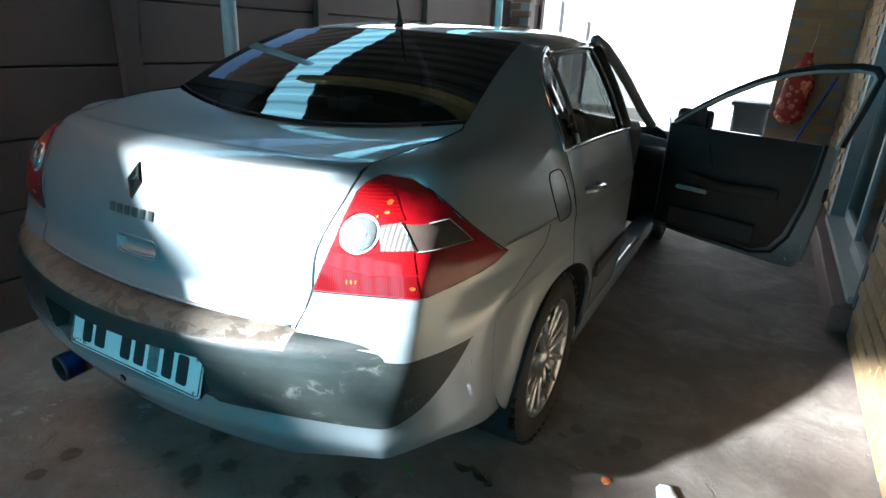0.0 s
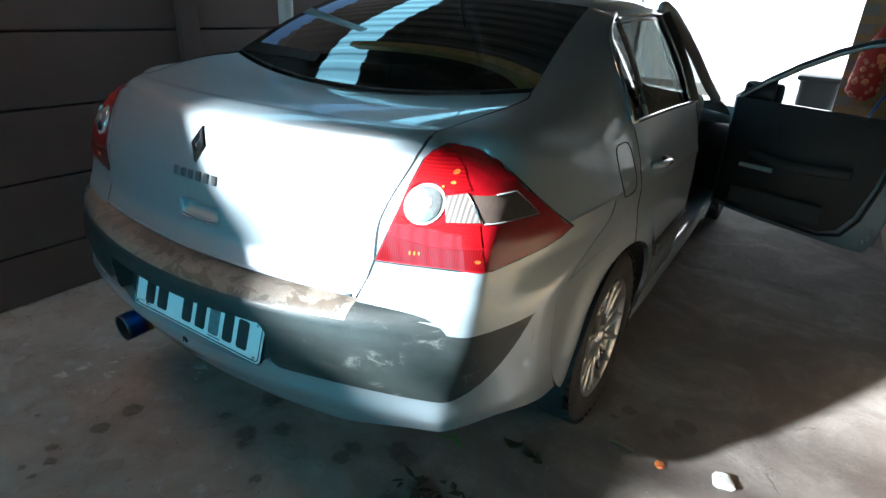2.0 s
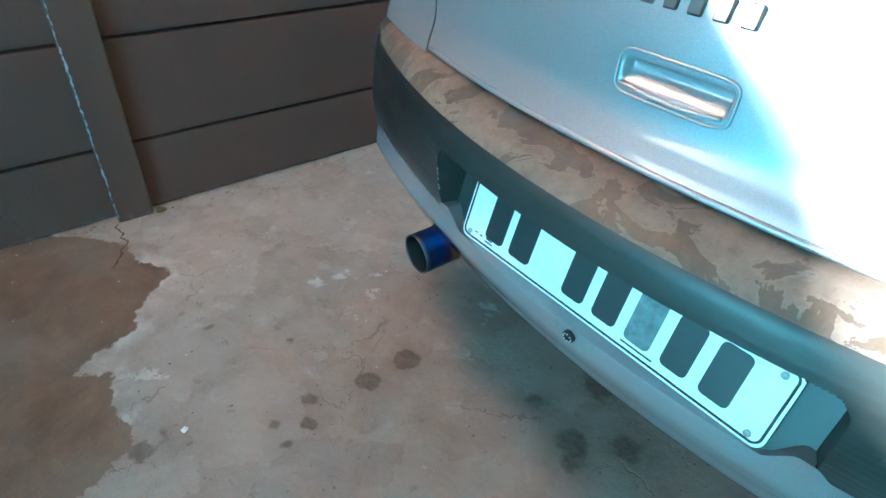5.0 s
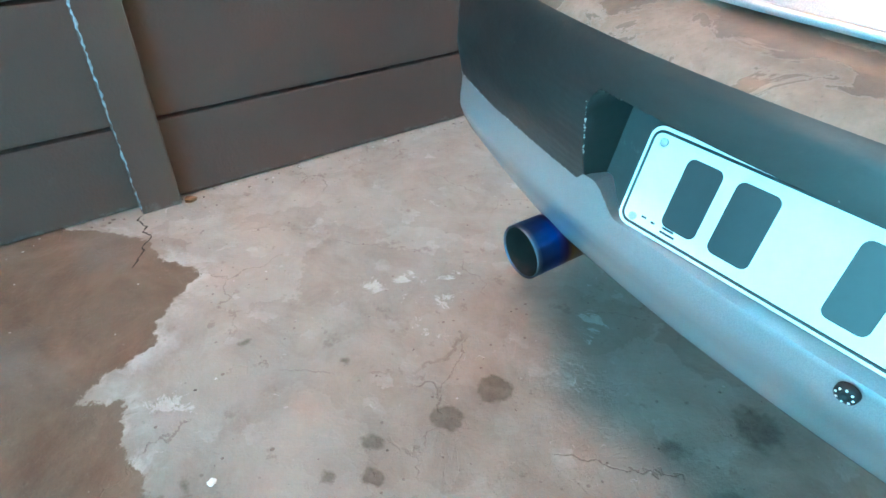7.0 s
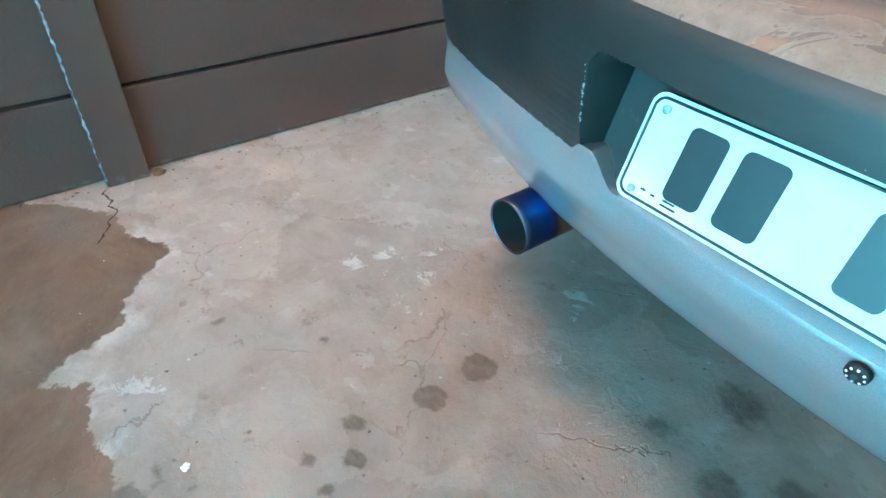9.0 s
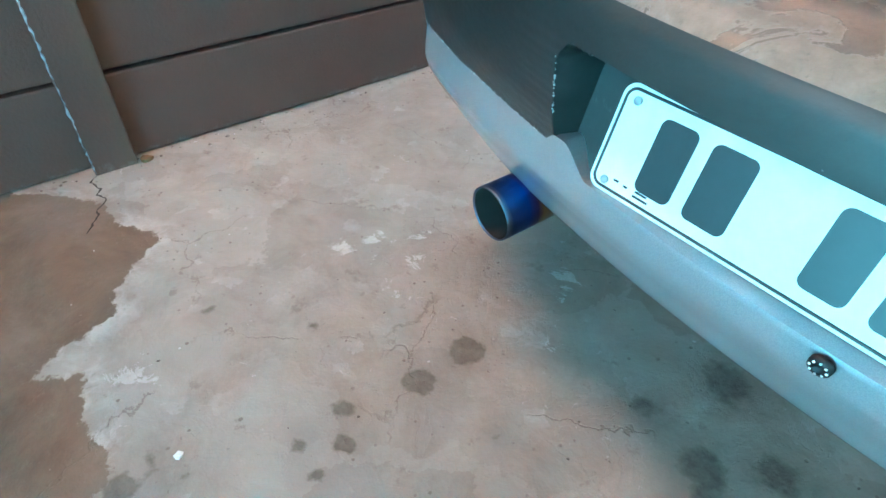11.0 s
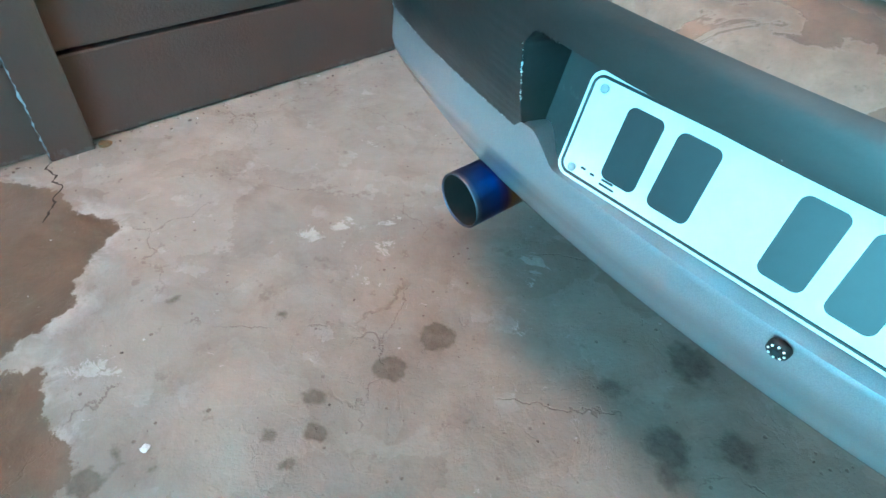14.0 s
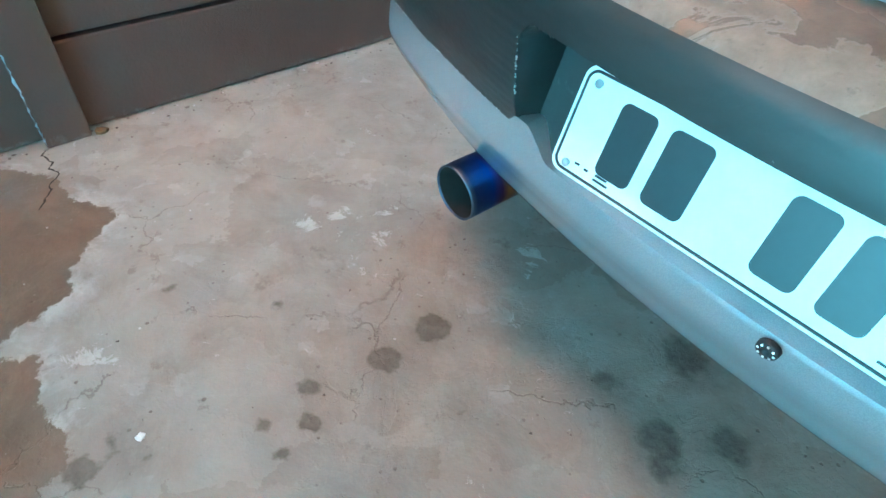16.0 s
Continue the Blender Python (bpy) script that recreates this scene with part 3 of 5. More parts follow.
    part("core", box(-1.60, -1.29, 6.01, 6.2, 0, 2.6), MORTAR, wf, smooth=False)
    st = part("doorstep", box(1.86, 2.2, 2.62, 6.0, 0, 0.15, 0.01), REDSTEP, None, "low red-brown painted doorstep below the sliding door", False)
    tagged(st, category="step", kind="structure")
    # sunlit yard wall in front
    yw = part("wall_yard", box(-14, 14, 13.0, 13.3, 0, 5.0), YARDWALL, None, "bright white yard wall in full sun", False)
    tagged(yw, category="wall", kind="structure")


shell()


# ---------------------------------------------------------------- the car
# outline of the tail at each height: z, y of the centre, half width, y where the side begins, bow, x of the corner, its rounding
BUMPER = [(0.27, 0.165, 0.800, 0.70, 0.22, 0.722, 0.03), (0.30, 0.122, 0.815, 0.66, 0.23, 0.722, 0.025), (0.33, 0.086, 0.826, 0.62, 0.245, 0.722, 0.02), (0.365, 0.049, 0.833, 0.58, 0.255, 0.722, 0.016), (0.42, 0.013, 0.839, 0.54, 0.265, 0.722, 0.014),
          (0.464, -0.0145, 0.842, 0.51, 0.275, 0.724, 0.012), (0.478, -0.021, 0.842, 0.50, 0.285, 0.725, 0.012), (0.52, -0.030, 0.842, 0.49, 0.31, 0.728, 0.012), (0.58, -0.048, 0.842, 0.48, 0.33, 0.740, 0.012), (0.655, -0.058, 0.842, 0.48, 0.365, 0.754, 0.012),
          (0.690, -0.054, 0.842, 0.48, 0.372, 0.759, 0.012), (0.710, -0.044, 0.841, 0.485, 0.365, 0.760, 0.012), (0.722, -0.028, 0.840, 0.49, 0.345, 0.760, 0.012)]
TAIL = [(0.70, 0.012, 0.846, 0.50, 0.25, 0.762, 0.014), (0.745, 0.030, 0.852, 0.55, 0.236, 0.764, 0.014), (0.80, 0.060, 0.857, 0.69, 0.218, 0.767, 0.014), (0.83, 0.063, 0.859, 0.78, 0.225, 0.769, 0.014), (0.88, 0.066, 0.859, 0.805, 0.235, 0.770, 0.018), (0.92, 0.073, 0.852, 0.81, 0.24, 0.768, 0.026),
        (0.96, 0.085, 0.838, 0.82, 0.25, 0.760, 0.036), (1.012, 0.104, 0.815, 0.83, 0.27, 0.730, 0.045), (1.05, 0.122, 0.794, 0.84, 0.29, 0.670, 0.045), (1.075, 0.139, 0.774, 0.85, 0.29, 0.600, 0.045), (1.09, 0.158, 0.745, 0.86, 0.24, 0.580, 0.05), (1.098, 0.185, 0.71, 0.87, 0.18, 0.570, 0.05)]
STEPS, RISE_Z = 400, 0.002
SKINS = {}


def skin_of(table):
    """The tail's skin as rows of points at even heights, each row from the middle to the side with even spacing."""
    key = table[0][0]
    if key in SKINS:
        return SKINS[key]
    rows = []
    for z in np.arange(table[0][0], table[-1][0] + RISE_Z, RISE_Z):
        yc, w, ye, bow, xc, r = curve(table, min(z, table[-1][0]))
        xa = np.linspace(0, xc, 300)
        q = np.linspace(0, 1, 300)[1:]
        y0 = yc + bow * xc * xc
        power = 1.62 + 0.58 * (smooth01(0.84, 0.70, z) if table is TAIL else 1.0)
        px = np.concatenate([-xa[:0:-1], xa, w - (w - xc) * (1 - q) ** power])
        py = np.concatenate([(yc + bow * xa * xa)[:0:-1], yc + bow * xa * xa, y0 + (ye - y0) * q])
        d = np.concatenate([[0], np.cumsum(np.hypot(np.diff(px), np.diff(py)))])
        mid = np.interp(0.0, px, d)
        even = np.arange(0, d[-1], 0.003)
        ex, ey = np.interp(even, d, px), np.interp(even, d, py)
        n = max(1, int(3 * r / 0.003))
        kern = np.exp(-0.5 * (np.arange(-n, n + 1) * 0.003 / r) ** 2)
        kern /= kern.sum()
        tail = np.arange(1, n + 1)
        gx = np.convolve(np.concatenate([ex[:1] + (ex[0] - ex[1]) * tail[::-1], ex, ex[-1] + (ex[-1] - ex[-2]) * tail]), kern, "valid")
        gy = np.convolve(np.concatenate([ey[:1] + (ey[0] - ey[1]) * tail[::-1], ey, ey[-1] + (ey[-1] - ey[-2]) * tail]), kern, "valid")
        keep = even >= mid
        gx, gy = gx[keep], gy[keep]
        gx[0] = 0.0
        gx = np.maximum.accumulate(gx + np.arange(len(gx)) * 1e-7)
        k = np.linspace(0, len(gx) - 1, STEPS + 1)
        rows.append((np.interp(k, np.arange(len(gx)), gx), np.interp(k, np.arange(len(gy)), gy)))
    SKINS[key] = (np.array([r[0] for r in rows]), np.array([r[1] for r in rows]))
    return SKINS[key]


def outline(table, s, z):
    """The tail's skin: s runs 0 at the middle to 1 at the side; negative on the other side."""
    gx, gy = skin_of(table)
    a = min(max((z - table[0][0]) / RISE_Z, 0.0), gx.shape[0] - 1.001)
    b = min(abs(s) * STEPS, STEPS - 0.001)
    i, j = int(a), int(b)
    u, v = a - i, b - j
    mixed = lambda g: (g[i, j] * (1 - v) + g[i, j + 1] * v) * (1 - u) + (g[i + 1, j] * (1 - v) + g[i + 1, j + 1] * v) * u
    x = float(mixed(gx))
    knock = 0.04 * min(x, 0.74) ** 2 if s < 0 and table is BUMPER else 0.0      # the bumper sits askew on one side
    return Vector((math.copysign(x, s), float(mixed(gy)) - knock, z))


def s_at(table, x, z):
    gx, _ = skin_of(table)
    a = min(max((z - table[0][0]) / RISE_Z, 0.0), gx.shape[0] - 1.001)
    i, u = int(a), a - int(a)
    return math.copysign(float(np.interp(abs(x), gx[i] * (1 - u) + gx[i + 1] * u, np.linspace(0, 1, STEPS + 1))), x)


def even_s(table, z, n, s0=0.0, s1=1.0):
    """Values of s that lie evenly along the skin."""
    ss = lin(s0, s1, 400)
    ps = [outline(table, s, z) for s in ss]
    d = [0.0]
    for p, q in zip(ps, ps[1:]):
        d.append(d[-1] + (q - p).length)
    out, k = [], 0
    for i in range(n + 1):
        w = d[-1] * i / n
        while k < len(d) - 2 and d[k + 1] < w:
            k += 1
        f = (w - d[k]) / max(1e-9, d[k + 1] - d[k])
        out.append(ss[k] + (ss[k + 1] - ss[k]) * f)
    return out


car = empty("car", "silver-blue four-door saloon with a worn dark rear bumper", "car")


def turned(s):
    """How far the skin at s has turned into the side (y)."""
    return outline(BUMPER, abs(s), 0.62).y


TIP, TOPZ = 0.36, 0.722


def strip_top(s):
    return TOPZ - 0.020 * smooth01(0.09, 0.17, turned(s)) - 0.004 * smooth01(0.17, TIP, turned(s))


def sill_top(s):
    """Upper edge of the silver sill: a tab beside and below the plate, a rise to the tip of the dark strip at the side."""
    a, t = abs(outline(BUMPER, s, 0.56).x), turned(s)
    z = 0.533 - 0.008 * smooth01(0.42, 0.73, a) + 0.176 * max(0.0, (t - 0.13) / (TIP - 0.13)) ** 1.5
    z = z - (z - 0.547) * smooth01(0.338, 0.318, a) - 0.035 * smooth01(0.304, 0.266, a)
    return min(z, strip_top(s) - 0.002)


def sill_foot(s):
    """Lower edge of the silver sill: it sweeps up to the corner and falls again to the wheel."""
    a, t = abs(outline(BUMPER, s, 0.45).x), turned(s)
    return 0.325 + 0.105 * smooth01(0.22, 0.74, a) - 0.085 * smooth01(0.20, 0.48, t)


def recess(s, z, full=False):
    lo, x = sill_top(s), abs(outline(BUMPER, s, 0.56).x)
    ramp = lambda a, b, v: min(1.0, max(0.0, (v - a) / (b - a)))
    return ramp(0.320, 0.309, x + 9.0 * max(0.0, z - 0.632) ** 1.7) * ramp(0.657, 0.650, z) * (1.0 if full else ramp(lo - 0.0005, lo + 0.010, z))


def bumper_point(s, z, full=False):
    p = outline(BUMPER, s, z)
    r = recess(s, z, full)
    x = outline(BUMPER, s, 0.56).x
    p.x += (x - p.x) * smooth01(0.42, 0.345, abs(x)) * smooth01(0.695, 0.662, z)
    p.y = p.y * (1 - r) + (0.006 + 0.32 * (z - 0.515)) * r
    return p


def rear_parts():
    n = 110
    ss = [v for v in even_s(BUMPER, 0.6, n)]
    fine = []
    for p, q in zip(ss, ss[1:]):
        near = 0.245 < outline(BUMPER, p, 0.56).x < 0.345
        fine += [p + (q - p) * k / 10 for k in range(10)] if near else [p]
    ss = fine + ss[-1:]
    ss = [-v for v in ss[:0:-1]] + ss
    xs = [outline(BUMPER, s, 0.6).x for s in ss]

    tip = next(v for v in ss if v > 0 and turned(v) >= TIP)
    front = next(v for v in ss if v > 0 and turned(v) >= 0.10)
    inner = [v for v in ss if -tip <= v <= tip]

    bm = grid(lambda s, v: bumper_point(s, sill_foot(s) + (sill_top(s) - sill_foot(s)) * v), inner, lin(0, 1, 44))
    for sd in (-1, 1):
        rear = [sd * v for v in ss if v >= tip]
        grid(lambda s, v: bumper_point(s, sill_foot(s) + (TOPZ - sill_foot(s)) * v), rear, lin(0, 1, 44), bm, flip=sd < 0)
        up = [sd * v for v in ss if front <= v <= tip]
        grid(lambda s, v: bumper_point(s, strip_top(s) + (TOPZ + 0.001 - strip_top(s)) * v), up, lin(0, 1, 4), bm, flip=sd < 0)
    # rolled lower edge
    def lip(s, v):
        p = outline(BUMPER, s, sill_foot(s))
        n = Vector((-math.copysign(1.0, s) * smooth01(0.68, 0.76, abs(p.x)), 1.0 - 0.9 * smooth01(0.70, 0.80, abs(p.x)), 0)).normalized()
        return p + n * 0.05 * v + Vector((0, 0, -0.010 * math.sin(math.pi * min(1.0, v * 1.5))))
    grid(lip, ss, lin(0, 1, 6), bm, flip=True)
    # ledge below the plate
    mid = [v for v in inner if abs(outline(BUMPER, v, 0.56).x) < 0.345]
    ledge = lambda s, v: bumper_point(s, sill_top(s)).lerp(bumper_point(s, sill_top(s), True), v)
    grid(ledge, [v for v in mid if abs(outline(BUMPER, v, 0.56).x) < 0.320], [0.0, 0.12, 1.0], bm)
    b = part("bumper", bm, PAINT, car, "silver lower bumper")
    sb = grid(lambda s, v: bumper_point(s, sill_top(s) + (strip_top(s) - sill_top(s)) * v, True), inner, lin(0, 1, 70))
    for sd in (-1, 1):
        grid(lambda s, v: ledge(s, 0.12 + 0.88 * v), [v for v in mid if sd * outline(BUMPER, v, 0.56).x > 0.316], [0.0, 1.0], sb)
    strip = part("bumper_strip", sb, PLASTIC, b, "dark sun-bleached plastic strip")
    sharp(strip, 50)

    def shelf(s, v):
        a = outline(BUMPER, s, TOPZ)
        c = outline(TAIL, s_at(TAIL, a.x, 0.742), 0.742)
        c.y += 0.012
        if v < 0.2:
            p = outline(BUMPER, s, TOPZ - 0.016 * (1 - v / 0.2))
            p.y -= 0.0008
            return p
        v = (v - 0.2) / 0.8
        p = a.lerp(c, v)
        p.z += 0.004 * math.sin(math.pi * min(1, v * 1.2))
        return p
    top = [v for v in ss if abs(outline(BUMPER, v, TOPZ).x) < 0.757]
    part("bumper_shelf", grid(shelf, [v for v in top if -0.715 < outline(BUMPER, v, TOPZ).x < 0.515], lin(0, 1, 10)), SHELF, b, "peeled brown top face of the bumper")
    for sd in (-1, 1):
        part("shelf_end", grid(shelf, [v for v in top if sd * outline(BUMPER, v, TOPZ).x > (0.50 if sd > 0 else 0.70)], lin(0.2, 1, 8)), PLASTIC, b, "dark grey end of the bumper top")

    # boot lid and quarter panels
    def lid_x(z):
        return 0.508 + 0.024 * min(1.0, max(0.0, (z - 0.745) / 0.09)) + 0.042 * smooth01(0.90, 1.09, z)
    def lid(u, z):
        x = u * (lid_x(z) - 0.003)
        p = outline(TAIL, s_at(TAIL, x, z), z)
        scoop = smooth01(0.073, 0.066, abs(x)) * smooth01(0.8225, 0.826, z) * smooth01(0.8655, 0.8625, z)
        p.y += 0.016 * scoop * smooth01(0.824, 0.846, z) * smooth01(0.862, 0.850, z)
        return p
    zs = lin(0.700, 0.745, 4)[:-1] + lin(0.745, 1.098, 40)
    lz = lin(0.745, 0.815, 8)[:-1] + lin(0.815, 0.870, 40)[:-1] + lin(0.870, 1.098, 30)
    lu = lin(-1, -0.16, 30)[:-1] + lin(-0.16, 0.16, 90)[:-1] + lin(0.16, 1, 30)
    lid_ob = part("boot_lid", grid(lid, lu, lz), PAINT, car)
    for side in (-1, 1):
        def quarter(v, z):
            s0 = s_at(TAIL, lid_x(z) + 0.003, z)
            return outline(TAIL, side * (s0 + (1 - s0) * v), z)
        qb = grid(quarter, lin(0, 1, 90), zs, flip=side < 0)
        def above(v):
            x, z = abs(v.co.x), v.co.z
            return z > np.interp(x, (0.59, 0.61, 0.662, 0.705, 0.75, 0.787, 0.814, 0.833, 0.86), (1.2, 1.076, 1.064, 1.044, 1.012, 0.968, 0.921, 0.878, 0.882))
        bmesh.ops.delete(qb, geom=[f for f in qb.faces if all(above(v) for v in f.verts)], context='FACES')
        part("quarter_panel", qb, PAINT, car)
    return lid_ob


lid_ob = rear_parts()


def place(fn, s, z, out=0.0):
    """A point on the tail's skin, moved out along its normal."""
    p = fn(s, z)
    a, b = fn(s + 0.004, z) - fn(s - 0.004, z), fn(s, z + 0.004) - fn(s, z - 0.004)
    return p + a.cross(b).normalized() * out


def tail_skin(s, z):
    return outline(TAIL, s, z)


def at_x(x, z, out=0.0):
    return place(tail_skin, s_at(TAIL, x, z), z, out)


def cut_arch(ob, cy, cz, r):
    """Opens a round wheel arch in a side sheet."""
    bm = bmesh.new()
    bm.from_mesh(ob.data)
    far = {v: math.hypot(v.co.y - cy, v.co.z - cz) for v in bm.verts}
    bmesh.ops.delete(bm, geom=[f for f in bm.faces if all(far[v] < r for v in f.verts)], context='FACES')
    for v in bm.verts:
        if v.is_valid and v.link_faces and far[v] < r:
            k = r / max(1e-6, far[v])
            v.co.y, v.co.z = cy + (v.co.y - cy) * k, cz + (v.co.z - cz) * k
    bmesh.ops.delete(bm, geom=[v for v in bm.verts if not v.link_faces], context='VERTS')
    bm.to_mesh(ob.data)
    bm.free()


WHEELS = ((1.0, 0.755), (3.69, 0.755))
WR = 0.318
SIDE = [(0.20, 0.790), (0.25, 0.832), (0.40, 0.862), (0.55, 0.874), (0.70, 0.876), (0.80, 0.872), (0.88, 0.862), (0.95, 0.846), (1.00, 0.830), (1.05, 0.812), (1.10, 0.78)]


def side_x(z, y):
    """Half width of the body at height z and place y."""
    w0 = curve(BUMPER, z)[1] if z < 0.722 else curve(TAIL, z)[1]
    t = smooth01(0.70, 1.25, y)
    w = w0 * (1 - t) + curve(SIDE, z)[0] * t
    crease = 0.006 * math.exp(-((z - 0.86 + 0.03 * (y - 1)) / 0.02) ** 2) * t
    flare = 0.0
    for cy, _ in WHEELS:
        d = math.hypot(y - cy, z - 0.315)
        flare = max(flare, 0.014 * smooth01(0.48, 0.37, d))
    return w + crease + flare - 0.05 * smooth01(3.6, 4.5, y)


def side_start(z):
    return curve(BUMPER, z)[2] if z < 0.722 else curve(TAIL, z)[2]


def belt(y):
    return 1.052 - 0.05 * smooth01(1.0, 2.9, y) + 0.046 * smooth01(1.06, 0.86, y)


def body_sides():
    for sd in (-1, 1):
        def skin(y0, y1, z0):
            def f(u, v):
                ya = y0
                head = lambda y: 0.885 + 0.020 * smooth01(0.78, 1.045, y) if y0 < 0.9 else belt(y)
                z = z0 + (head(ya + (y1 - ya) * u) - z0) * v
                if y0 < 0.9:
                    ya = side_start(z)
                y = ya + (y1 - ya) * u
                z = z0 + (head(y) - z0) * v
                return (sd * side_x(z, y), y, z)
            return f
        q = part("quarter_panel", grid(skin(0.85, 1.045, 0.25), lin(0, 1, 16), lin(0, 1, 60), flip=sd < 0), PAINT, car)
        cut_arch(q, WHEELS[0][0], 0.315, 0.362)
        d = part("rear_door", grid(skin(1.05, 1.93, 0.25), lin(0, 1, 60), lin(0, 1, 60), flip=sd < 0), PAINT, car)
        cut_arch(d, WHEELS[0][0], 0.315, 0.362)
        if sd < 0:
            part("front_door", grid(skin(1.936, 3.02, 0.25), lin(0, 1, 30), lin(0, 1, 30), flip=True), PAINT, car)
        fd = part("front_wing", grid(skin(3.026, 4.35, 0.25), lin(0, 1, 60), lin(0, 1, 40), flip=sd < 0), PAINT, car)
        cut_arch(fd, WHEELS[1][0], 0.315, 0.362)
        sill = part("door_sill", box(min(sd * 0.72, sd * 0.845), max(sd * 0.72, sd * 0.845), 1.34, 3.33, 0.19, 0.30, 0.03, 3), PAINT, car)
        # wheel housings
        for cy, _ in WHEELS:
            def well(a, v):
                w = side_x(min(0.9, 0.315 + 0.362 * max(0.0, math.sin(a))), cy) if v == 0 else 0.50
                return (sd * (w - 0.004), cy + 0.362 * math.cos(a), 0.315 + 0.362 * math.sin(a))
            part("wheel_housing", grid(well, lin(-0.35, math.pi + 0.35, 30), [0, 1]), BLACK, car)
        # rear door fittings
        hx = side_x(0.90, 1.2)
        h = part("door_handle", tube([(sd * (hx + 0.004), 1.16, 0.908), (sd * (hx + 0.030), 1.19, 0.909), (sd * (hx + 0.032), 1.29, 0.902), (sd * (hx + 0.004), 1.33, 0.898)], 0.012, 10), PAINT, d)
        part("rub_strip", box(min(sd * 0.868, sd * 0.892), max(sd * 0.868, sd * 0.892), 1.40, 1.90, 0.50, 0.56, 0.009, 3), TRIM, d, "black rub strip")
        for pts in ([(1.048, z) for z in lin(0.66, 1.04, 14)], [(1.933, z) for z in lin(0.28, 1.0, 16)]):
            part("door_gap", tube([(sd * (side_x(z, y) - 0.001), y, z) for y, z in pts], 0.003, 6), BLACK, d)


body_sides()
for o in list(car.children):
    if o.name.startswith("bumper"):
        cut_arch(o, WHEELS[0][0], 0.315, 0.362)
        for c in o.children:
            cut_arch(c, WHEELS[0][0], 0.315, 0.362)


# ---- deck, glasshouse, roof
def glass_base(x):
    t = x / 0.58
    return Vector((x, 0.62 + 0.10 * abs(t) ** 2.2, 1.118 + 0.044 * t * t))


def glass_top(x):
    t = x / 0.58
    return Vector((x * 0.94, 1.205 + 0.035 * t * t, 1.398 - 0.022 * t * t))


def deck(u, v):
    """The top of the boot lid, from its rear crest to the window; it widens forward and turns in to the glass."""
    a = outline(TAIL, s_at(TAIL, u * 0.571, 1.098), 1.098)
    b = glass_base(u * 0.605)
    b.y -= 0.02
    b.z -= 0.012
    p = a.lerp(b, v)
    p.x = u * (0.571 + 0.060 * smooth01(-0.1, 0.75, v) - 0.026 * smooth01(0.80, 1.0, v))
    p.z += 0.012 * math.sin(math.pi * min(1, v * 1.0)) * (1 - 0.5 * u * u) + 0.004 * math.sin(math.pi * min(1.0, v / 0.12)) * (v < 0.12)
    return p


part("boot_deck", grid(deck, lin(-1, 1, 50), lin(0, 1, 40)), PAINT, car)

ROOF_Z = [(1.2, 1.400), (1.35, 1.418), (1.55, 1.432), (1.8, 1.438), (2.05, 1.424), (2.3, 1.385)]
RAIL_X = [(1.2, 0.548), (1.4, 0.585), (1.8, 0.600), (2.1, 0.592), (2.3, 0.575)]


def roof_pt(u, y):
    xr, zc = curve(RAIL_X, y)[0], curve(ROOF_Z, y)[0]
    return Vector((u * xr, y + 0.035 * u * u * smooth01(1.5, 1.2, y), zc - 0.024 * u * u - 0.03 * abs(u) ** 8))


part("roof_panel", grid(roof_pt, lin(-1, 1, 40), lin(1.205, 2.3, 40)), PAINT, car)


def rear_window(u, v):
    a, b = glass_base(u * 0.606), glass_top(u * 0.578)
    p = a.lerp(b, v)
    n = Vector((0.18 * u, -0.55, 0.83))
    return p + n * 0.030 * math.sin(math.pi * v) * (1 - 0.45 * u * u)


rw = part("rear_window", grid(rear_window, lin(-1, 1, 50), lin(0, 1, 30)), REAR_GLASS, car, "dark tinted rear window")
part("window_seal", tube([rear_window(u, 0) + Vector((0, -0.003, -0.003)) for u in lin(-1, 1, 40)], 0.0025, 8), BLACK, rw)
ws = lambda u, v: Vector((u * (0.570 + 0.13 * (1 - v)), 2.3 + 0.80 * (1 - v) - 0.10 * u * u * (1 - v) + 0.02 * math.sin(math.pi * v), 1.372 - 0.42 * (1 - v) + 0.04 * math.sin(math.pi * v) - 0.024 * u * u))
part("windscreen", grid(ws, lin(-1, 1, 16), lin(0, 1, 12)), SIDE_GLASS, car, "clear windscreen")
part("bonnet", grid(lambda u, v: Vector((u * 0.70, 3.08 + 1.28 * v - 0.08 * u * u, 0.955 - 0.20 * v * v - 0.05 * v - 0.05 * u * u)), lin(-1, 1, 16), lin(0, 1, 16)), PAINT, car)
part("front_bumper", grid(lambda a, z: Vector((0.80 * math.sin(a), 4.05 + 0.38 * max(0, math.cos(a)) ** 0.6, z)), lin(-math.pi / 2, math.pi / 2, 30), lin(0.22, 0.72, 8)), PAINT, car)

RAILTOP = lambda y: curve(ROOF_Z, y)[0] - 0.054


def window_edge(v):
    """The rear edge of the side windows, from the belt to the roof rail."""
    return Vector((0.806 - 0.205 * v ** 1.15, 1.03 + 0.11 * v + 0.20 * v ** 6, 1.052 + 0.305 * v))


